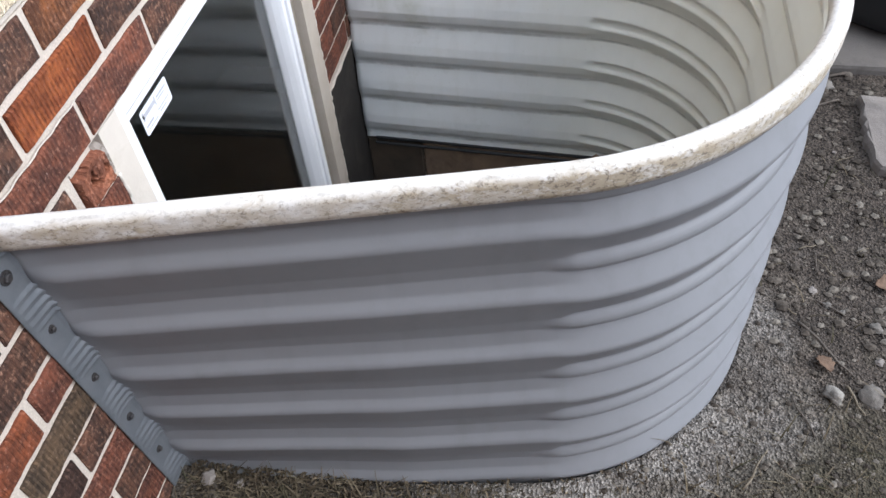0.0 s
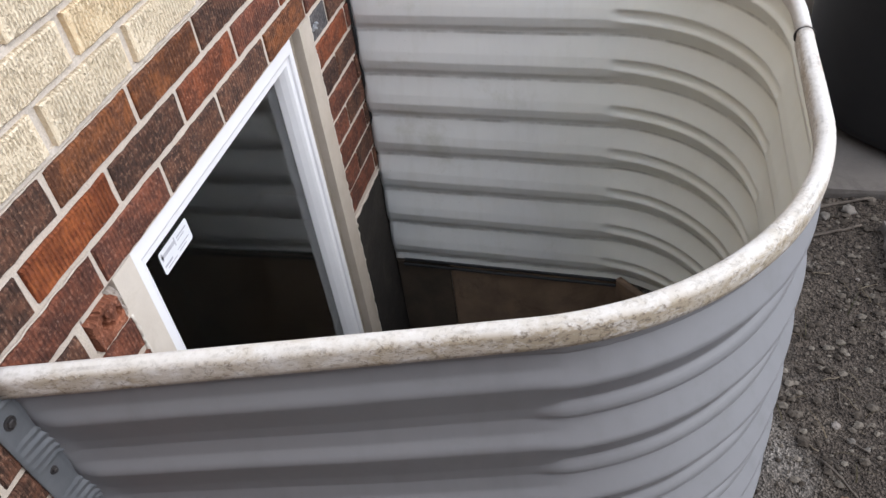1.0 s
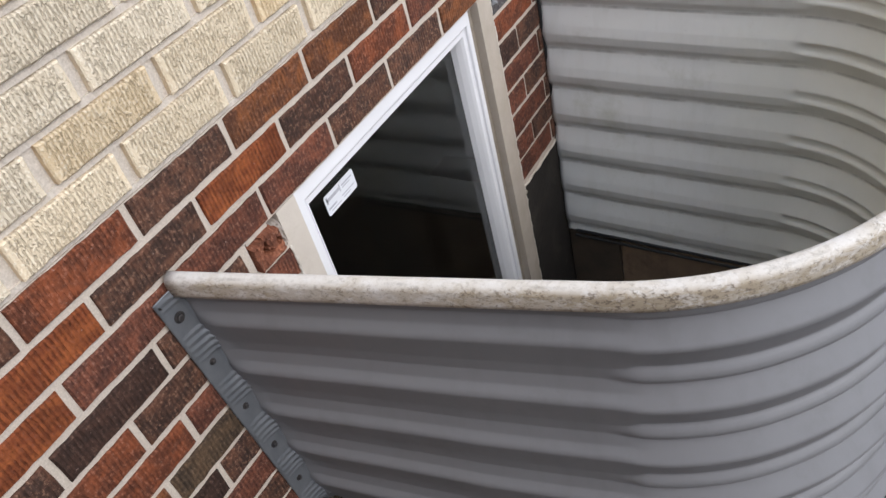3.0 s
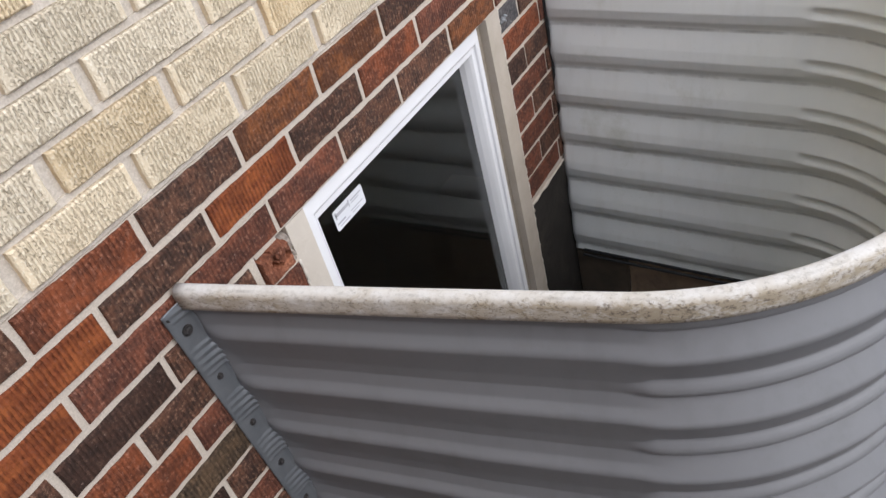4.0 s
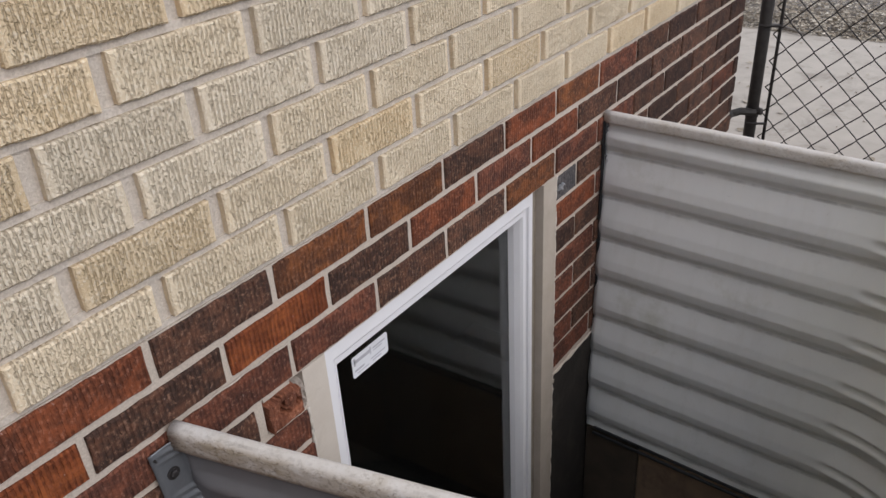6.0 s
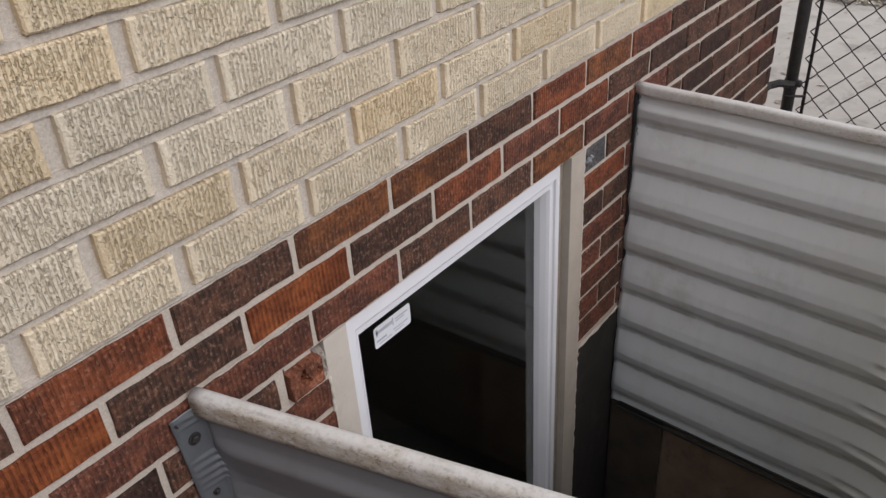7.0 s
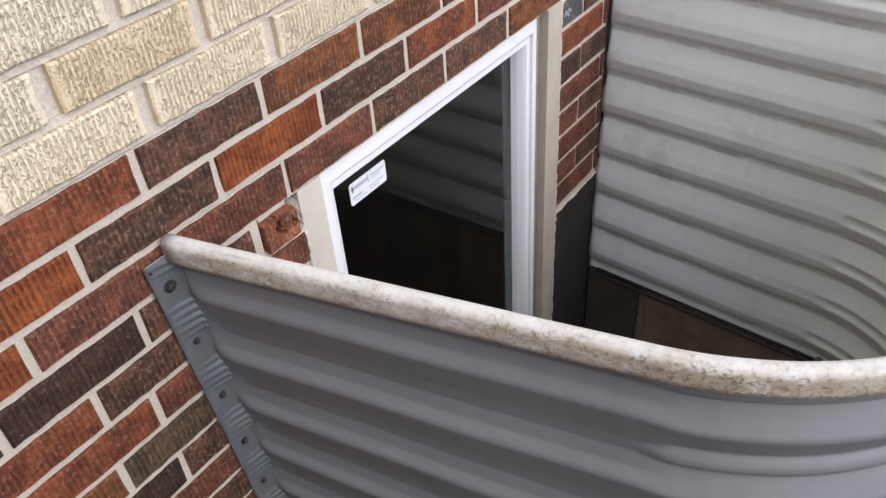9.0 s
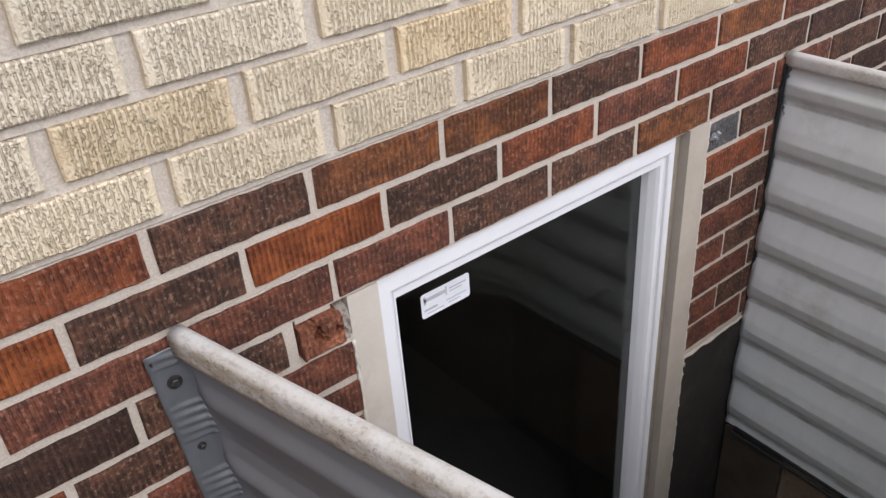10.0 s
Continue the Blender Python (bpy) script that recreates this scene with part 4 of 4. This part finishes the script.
def debris_bit(rng, verts, faces):
    for _ in range(30):
        x = abs(rng.gauss(0.0, 0.30)) + 0.01
        y = 0.15 * x + 0.02 + 0.05 - abs(rng.gauss(0, 0.06))
        if outside(x, y, -0.028):
            break
    else:
        return
    r, a, t = rng.uniform(0.002, 0.007), rng.random() * 6.3, rng.uniform(-0.8, 0.8)
    z, k = on_ground(x, y) + rng.random() * 0.008, len(verts)
    for j, (u, w) in enumerate(((-1, 0), (0, -0.3), (1, 0), (0, 0.35))):
        verts.append((x + r * (u * math.cos(a) - w * math.sin(a)), y + r * (u * math.sin(a) + w * math.cos(a)), z + r * t * u + 0.002 * (j % 2)))
    faces.append((k, k + 1, k + 2))
    faces.append((k, k + 2, k + 3))


def litter_bit(rng, verts, faces):
    x, y = rng.uniform(-3.2, 1.6), 4.57 + abs(rng.gauss(0, 0.55)) + 0.06 * noise.noise(Vector((rng.random() * 0.01, 1, 1)))
    if rng.random() < 0.015:
        y = rng.uniform(2.6, 4.5)
    r, a, t = rng.uniform(0.005, 0.012) + 0.016 * rng.random() ** 4, rng.random() * 6.3, rng.uniform(-0.5, 0.5)
    z, k = 0.026 + rng.random() * 0.035 * min(1.0, max(0.0, (y - 4.55) * 5)), len(verts)
    for j, (u, w) in enumerate(((-1, 0), (0, -0.5), (1, 0), (0, 0.55))):
        verts.append((x + r * (u * math.cos(a) - w * math.sin(a)), y + r * (u * math.sin(a) + w * math.cos(a)), z + r * t * w + 0.004 * (j % 2)))
    faces.append((k, k + 1, k + 2))
    faces.append((k, k + 2, k + 3))


scatter("gravel", M_GRAVEL, 9000, pebble, "loose mixed gravel and grit on the soil", "gravel", 1)
scatter("dry_grass", M_GRASS, 900, blade, "sparse dry yellow grass blades", "grass", 2)
scatter("plant_debris", stuff_material("brown_plant_debris", (0.035, 0.027, 0.018), (0.075, 0.056, 0.036), (0.19, 0.15, 0.10)), 2600, debris_bit, "dead brown grass and leaf bits at the foot of the well", "plant debris", 5)
scatter("leaf_litter", M_LITTER, 22000, litter_bit, "brown leaf litter along the far edge of the driveway", "leaf litter", 3)


# ---------------------------------------------------------------- fence with gate
FENCE_Y = 2.415
POST_X, BAR_X = 0.036, 0.087
gate = thing("chain_link_gate", "dark chain-link gate hung beside the house corner", "gate", at=(POST_X, FENCE_Y, 0.022))
part("post", tube(bmesh.new(), [(POST_X, FENCE_Y, 0.022), (POST_X, FENCE_Y, 0.6), (POST_X, FENCE_Y, 1.55)], 0.0205, 14), M_FENCE, gate, "", True)
part("tension_bar", tube(bmesh.new(), [(BAR_X, FENCE_Y, 0.05), (BAR_X, FENCE_Y, 1.50)], 0.0058, 8), M_FENCE, gate, "", True)
part("bottom_rail", tube(bmesh.new(), [(POST_X, FENCE_Y, 0.055), (1.25, FENCE_Y, 0.055)], 0.017, 12), M_FENCE, gate, "", True)
part("top_rail", tube(bmesh.new(), [(POST_X, FENCE_Y, 1.53), (1.25, FENCE_Y, 1.53)], 0.017, 12), M_FENCE, gate, "", True)
part("post", tube(bmesh.new(), [(1.25, FENCE_Y, 0.022), (1.25, FENCE_Y, 1.55)], 0.0205, 14), M_FENCE, gate, "", True)
for z in (0.325, 1.30):
    bm = bmesh.new()
    tube(bm, [(POST_X, FENCE_Y, z - 0.020), (POST_X, FENCE_Y, z + 0.014)], 0.023, 14)
    tube(bm, [(POST_X + 0.015, FENCE_Y - 0.012, z), (0.006, FENCE_Y - 0.035, z + 0.004), (-0.022, FENCE_Y - 0.055, z - 0.004), (-0.034, HOUSE_R - 0.004, z - 0.014)], 0.014, 8)
    box(bm, -0.056, -0.012, HOUSE_R - 0.004, HOUSE_R + 0.014, z - 0.034, z + 0.010, 0.003)
    tube(bm, [(POST_X + 0.012, FENCE_Y - 0.008, z + 0.004), (POST_X + 0.034, FENCE_Y - 0.010, z + 0.005), (POST_X + 0.039, FENCE_Y - 0.010, z + 0.005)], [0.011, 0.013, 0.008], 10)
    part("hinge", bm, M_FENCE, gate, "dark steel hinge fixed to the house")
for z in (0.285, 0.630, 0.98, 1.30):
    part("tie", tube(bmesh.new(), [(POST_X - 0.012, FENCE_Y - 0.018, z), (POST_X + 0.012, FENCE_Y - 0.020, z), (BAR_X + 0.006, FENCE_Y - 0.008, z + 0.004)], 0.0045, 6), M_FENCE, gate)
bm = bmesh.new()
CELL, RISE = 0.0455, 0.046
for k in range(-4, 32):
    for sgn in (-1, 1):
        pts = []
        for j in range(0, 32):
            x, turn = -0.0225 + k * 2 * CELL + CELL + (j % 2) * CELL * sgn, (1 if j % 2 else -1) * sgn
            shake = 0.002 * noise.noise(Vector((k * 0.7, j * 0.7, sgn)))
            for d, e in ((-0.16, 0.13), (0.0, -0.02), (0.16, 0.13)):
                pts.append((x - turn * CELL * e + shake, FENCE_Y + 0.0026 * turn * (d / 0.16), 0.095 + (j + d) * RISE))
        if BAR_X - 0.030 <= min(p[0] for p in pts) and max(p[0] for p in pts) < 1.24:
            tube(bm, pts, 0.0023, 5, caps=False)
part("mesh", bm, M_FENCE, gate, "dark wire chain-link mesh")

# pale sticks at the edge of the litter
for k, (a, b, r) in enumerate((((-0.56, 4.68), (-0.27, 4.52), 0.012), ((-0.56, 4.86), (-0.42, 4.79), 0.010), ((-0.25, 4.93), (0.10, 5.12), 0.007), ((-0.05, 4.73), (0.12, 4.62), 0.006))):
    pts = [(a[0] + (b[0] - a[0]) * f / 6, a[1] + (b[1] - a[1]) * f / 6 + 0.012 * noise.noise(Vector((f * 0.7, k, 3))), 0.022 + r + 0.012 * math.sin(f * 0.5)) for f in range(7)]
    twig("stick", pts, r, "pale bare stick lying at the edge of the litter", M_ROCK_PALE)


# ---------------------------------------------------------------- bricks
def brick_mesh(name, length, height, proud, material, rough_edge, seed):
    """One brick face block: chipped arris, slightly uneven front."""
    rng = random.Random(seed)
    bm = bmesh.new()
    l, h, e = length / 2, height / 2, 0.0022
    ny = 13
    ys = [-1 + 2 * k / ny for k in range(ny + 1)]
    rim = [(y, -1) for y in ys] + [(1, 0)] + [(y, 1) for y in reversed(ys)] + [(-1, 0)]
    back, side, front = [], [], []
    for y, z in rim:
        jy, jz = rng.uniform(-1, 0.6) * rough_edge, rng.uniform(-1, 0.6) * rough_edge
        yy, zz = y * l + (jy * (1 if y > 0 else -1) if abs(y) == 1 else 0), z * h + (jz * (1 if z > 0 else -1) if z else 0)
        back.append(bm.verts.new((-0.03, yy, zz)))
        side.append(bm.verts.new((proud - e, yy, zz)))
        front.append(bm.verts.new((proud + rng.uniform(-0.0006, 0.0006), yy - e * 1.1 * y if abs(y) == 1 else yy, zz - e * 1.1 * z)))
    n = len(rim)
    for a, b in ((back, side), (side, front)):
        for k in range(n):
            bm.faces.new((a[k], a[(k + 1) % n], b[(k + 1) % n], b[k]))
    bm.faces.new(front)
    return mesh_of(name, bm, material)


MESHES = {}


def lay(parent, kind, y0, y1, z, colour):
    """A brick from y0 to y1 (bare ends) with its middle at height z."""
    red = kind == "red"
    length = round((y1 - y0) / 0.004) * 0.004
    variant = random.randrange(3)
    key = (kind, colour, length, variant)
    if key not in MESHES:
        MESHES[key] = brick_mesh("brick", length, COURSE - (0.0115 if red else 0.0105), 0.0015 if red else 0.0028, (RED if red else TAN)[colour], 0.0013 if red else 0.0013, hash((len(MESHES), variant)) % 999)
    ob = new("brick", MESHES[key])
    ob.location = (random.uniform(-0.0008, 0.0008), (y0 + y1) / 2, z + random.uniform(-0.0006, 0.0006))
    ob.parent = parent


def rough_brick(y0, y1, z, colour):
    """A spalled brick: a broken, hollowed front."""
    bm = bmesh.new()
    ny, nz, h = 30, 22, (COURSE - 0.0115) / 2
    grid = []
    for a in range(ny + 1):
        col = []
        for b in range(nz + 1):
            y, zz = y0 + (y1 - y0) * a / ny, z - h + 2 * h * b / nz
            u, w = (a / ny - 0.45) / 0.38, (b / nz - 0.45) / 0.36
            pit = math.exp(-(u * u + w * w) * 1.6)
            fy, fz = a / ny + 0.05 * noise.noise(Vector((y * 160, zz * 160, 2))), b / nz + 0.08 * noise.noise(Vector((y * 160, zz * 160, 7)))
            x = 0.0055 - 0.003 * pit + 0.002 * noise.noise(Vector((y * 90, zz * 90, 1))) + 0.0012 * noise.noise(Vector((y * 230, zz * 230, 4)))
            for hy, hz, ry, rz, deep in ((0.42, 0.50, 0.085, 0.17, 0.028), (0.52, 0.30, 0.10, 0.09, 0.022), (0.88, 0.42, 0.06, 0.10, 0.028), (0.12, 1.0, 0.16, 0.12, 0.026), (0.98, 1.0, 0.16, 0.16, 0.028)):
                gap = math.hypot((fy - hy) / ry, (fz - hz) / rz)
                x -= deep * min(1.0, max(0.0, 1.35 - gap) / 0.35)
            x = max(x, -0.026)
            col.append(bm.verts.new((x, y + 0.0015 * noise.noise(Vector((zz * 200, 3, a))), zz)))
        grid.append(col)
    for a in range(ny):
        for b in range(nz):
            bm.faces.new((grid[a][b], grid[a + 1][b], grid[a + 1][b + 1], grid[a][b + 1]))
    rim = [grid[a][0] for a in range(ny + 1)] + [grid[ny][b] for b in range(1, nz + 1)] + [grid[a][nz] for a in range(ny - 1, -1, -1)] + [grid[0][b] for b in range(nz - 1, 0, -1)]
    back = [bm.verts.new((-0.03, v.co.y, v.co.z)) for v in rim]
    for k in range(len(rim)):
        i = (k + 1) % len(rim)
        bm.faces.new((rim[k], back[k], back[i], rim[i]))
    part("brick", bm, RED[colour], red_wall, "spalled red brick with a hollowed face")


rough_brick(0.150, 0.214, TOP_RED - 3.5 * COURSE, "p")

# crumbling grey mortar between the spalled brick and the trim
bm = bmesh.new()
grid = []
for a in range(9):
    col = []
    for b in range(25):
        y, z = 0.2125 + 0.0165 * a / 8, 0.556 + 0.064 * b / 24
        edge = min(1.0, min(a, 8 - a, b, 24 - b) / 2)
        x = -0.006 + 0.006 * edge + 0.006 * noise.noise(Vector((y * 130, z * 110, 2))) + 0.003 * noise.noise(Vector((y * 330, z * 330, 8)))
        col.append(bm.verts.new((x - 0.022 * math.exp(-((z - 0.619) / 0.005) ** 2) - 0.002, y, z)))
    grid.append(col)
for a in range(8):
    for b in range(24):
        bm.faces.new((grid[a][b], grid[a + 1][b], grid[a + 1][b + 1], grid[a][b + 1]))
part("mortar_patch", bm, mortar_material("mortar_crumbling_grey", (0.40, 0.35, 0.31), (0.27, 0.235, 0.21)), red_wall, "crumbling grey mortar patch")


def smear(name, pts, r, label):
    rad = [r * (0.6 + 0.8 * abs(noise.noise(Vector((k * 0.8, r * 900, 1))))) for k in range(len(pts))]
    single(name, tube(bmesh.new(), pts, rad, 6), M_MORTAR, label, "mortar", "structure", smooth=True)


smear("mortar_smear", [(0.000, 1.02 + 0.014 * k, FOOT - 0.001 + 0.005 * noise.noise(Vector((k * 0.7, 3, 1)))) for k in range(17)], 0.0055, "crumbling mortar bead under the lowest bricks")
smear("mortar_smear", [(0.001, 0.02 + 0.013 * k, 0.6935 + 0.0015 * math.sin(k * 1.7)) for k in range(16)], 0.0013, "lumpy mortar bead along the bed joint")

# crumpled foil pushed against the bricks
bm = bmesh.new()
grid = [[bm.verts.new((0.004 + 0.012 * abs(noise.noise(Vector((a * 0.9, b * 0.9, 5)))), 1.020 + 0.0030 * a, 0.592 + 0.0022 * b + 0.003 * noise.noise(Vector((a, b, 9))))) for b in range(7)] for a in range(9)]
for a in range(8):
    for b in range(6):
        bm.faces.new((grid[a][b], grid[a + 1][b], grid[a + 1][b + 1], grid[a][b + 1]))
foil = single("foil_scrap", bm, plain_material("crumpled_grey_plastic", (0.42, 0.43, 0.45), (0.20, 0.205, 0.215), 0.3, 90, 0.1, 0.1), "crumpled shiny grey scrap stuck to the bricks", "scrap", smooth=True)
foil.modifiers.new("thickness", "SOLIDIFY").thickness = 0.0012

# lumps of pale foam where the trim meets the foundation
for k, (y, z, r) in enumerate(((1.016, 0.060, 0.0075), (1.018, 0.030, 0.005), (1.015, -0.02, 0.005), (1.017, -0.06, 0.006))):
    single("foam_lump", stone(bmesh.new(), (0.002, y, z), r * 0.8, 1.0, 20 + k), M_TRIM, "small lump of beige foam on the foundation", "foam", group="foam lumps", smooth=True)

# red courses: colours from the brick that starts at the given place, one letter a brick
random.seed(7)
COLOURS = {1: (-3, "bdrdoodrobdkdkdk"), 2: (-2.5, "rRdRdrbrdkddkk"), 3: (-3, "rRbbbddobbdkdkdk")}
NUDGE = {(2, 0): -0.006, (3, 1): 0.010, (3, 2): 0.005}
J = 0.0105
for row in range(1, 13):
    z = TOP_RED - (row - 0.5) * COURSE
    if row <= 3:
        first, letters = COLOURS[row]
        for k, c in enumerate(letters):
            y0 = (first + k) * PITCH + NUDGE.get((row, round(first + k + 0.01)), 0)
            y1 = min((first + k + 1) * PITCH + NUDGE.get((row, round(first + k + 1.01)), 0), HOUSE_R)
            if y1 - y0 > 0.03:
                lay(red_wall, "red", y0 + J / 2, y1 - J / 2, z, c)
        continue
    # beside the window, towards the near end
    start = {4: -0.068, 5: -0.159, 6: -0.092, 7: -0.171, 8: -0.090, 9: -0.165, 10: -0.08, 11: -0.17, 12: -0.09}[row]
    left = {4: "dkdd", 5: "brrd", 6: "bbdrb", 7: "dbron", 8: "bddkd", 9: "dbbdb", 10: "bdkbd", 11: "dbdbb", 12: "dkbdd"}[row]
    for k, c in zip((-3, -2, -1, 0, 1), left[-4:] + "b" if row != 4 else "bdkdr"):
        if row == 4 and k == 1:
            continue
        y0, y1 = start + k * PITCH, start + (k + 1) * PITCH
        if row == 4 and k == 1:
            y1 = 0.222
        y1 = min(y1, WIN_L - 0.002)
        if y1 - y0 > 0.025:
            lay(red_wall, "red", y0 + J / 2, y1 - J / 2 + (J / 2 if y1 > 0.22 else 0), z, c)
    # beyond the window, to the house corner
    if z > FOOT:
        cuts = [WIN_R - J / 2] + [q for q in ([1.120 + PITCH * k for k in range(6)] if row % 2 == 0 else [1.222 + PITCH * k for k in range(6)]) if q < HOUSE_R - 0.03] + [HOUSE_R + J / 2]
        tones = "sddkddkd" if row == 4 else "kddkddkd" if row == 6 else "rbdkdbk" if row == 5 else "bdkbkdkd" if row % 2 else "bdkddkd"
        for (y0, y1), c in zip(zip(cuts, cuts[1:]), tones):
            lay(red_wall, "red", y0 + J / 2, y1 - J / 2, z, c)

# buff courses that stand near
BUFF = "tyttgtyttgtt"
for row in range(1, 13):
    z = TOP_RED + (row - 0.5) * COURSE
    start = 0.046 if row % 2 else 0.148
    for k in range(-4, 12):
        y0 = start + k * PITCH
        y1 = min(y0 + PITCH - 0.0195, HOUSE_R)
        if y1 - y0 < 0.03:
            continue
        c = "p" if (row, k) == (2, 1) else "y" if (row, k) in ((2, -1), (2, 3)) else "g" if (row, k) in ((3, 0), (3, -1), (4, -1), (2, -2)) else BUFF[(k * 5 + row * 7) % 12]
        lay(tan_wall, "tan", y0, y1, z, c)

# the far courses as one mesh
verts, faces = [], []
rng = random.Random(5)
for row in range(1, 32):
    z = TOP_RED + (row - 0.5) * COURSE
    if z + 0.04 > HOUSE_H:
        break
    for k in range(-16, 12):
        y0 = (0.046 if row % 2 else 0.148) + k * PITCH
        y1 = min(y0 + PITCH - 0.0195, HOUSE_R)
        if y0 < HOUSE_L or y1 - y0 < 0.03 or (row <= 12 and k >= -4):
            continue
        x, h, i = 0.0035 + rng.uniform(-0.001, 0.001), COURSE / 2 - 0.0065, len(verts)
        for px, e in ((-0.02, 0.0), (x - 0.002, 0.0), (x, 0.002)):
            verts += [(px, y0 + e, z - h + e), (px, y1 - e, z - h + e), (px, y1 - e, z + h - e), (px, y0 + e, z + h - e)]
        for b in (0, 4):
            faces += [(i + b + j, i + b + (j + 1) % 4, i + b + 4 + (j + 1) % 4, i + b + 4 + j) for j in range(4)]
        faces.append((i + 8, i + 9, i + 10, i + 11))
me = bpy.data.meshes.new("far_bricks")
me.from_pydata(verts, [], faces)
me.materials.append(TAN["far"])
far = new("far_bricks", me)
far.parent = tan_wall
tagged(far, kind="stuff")
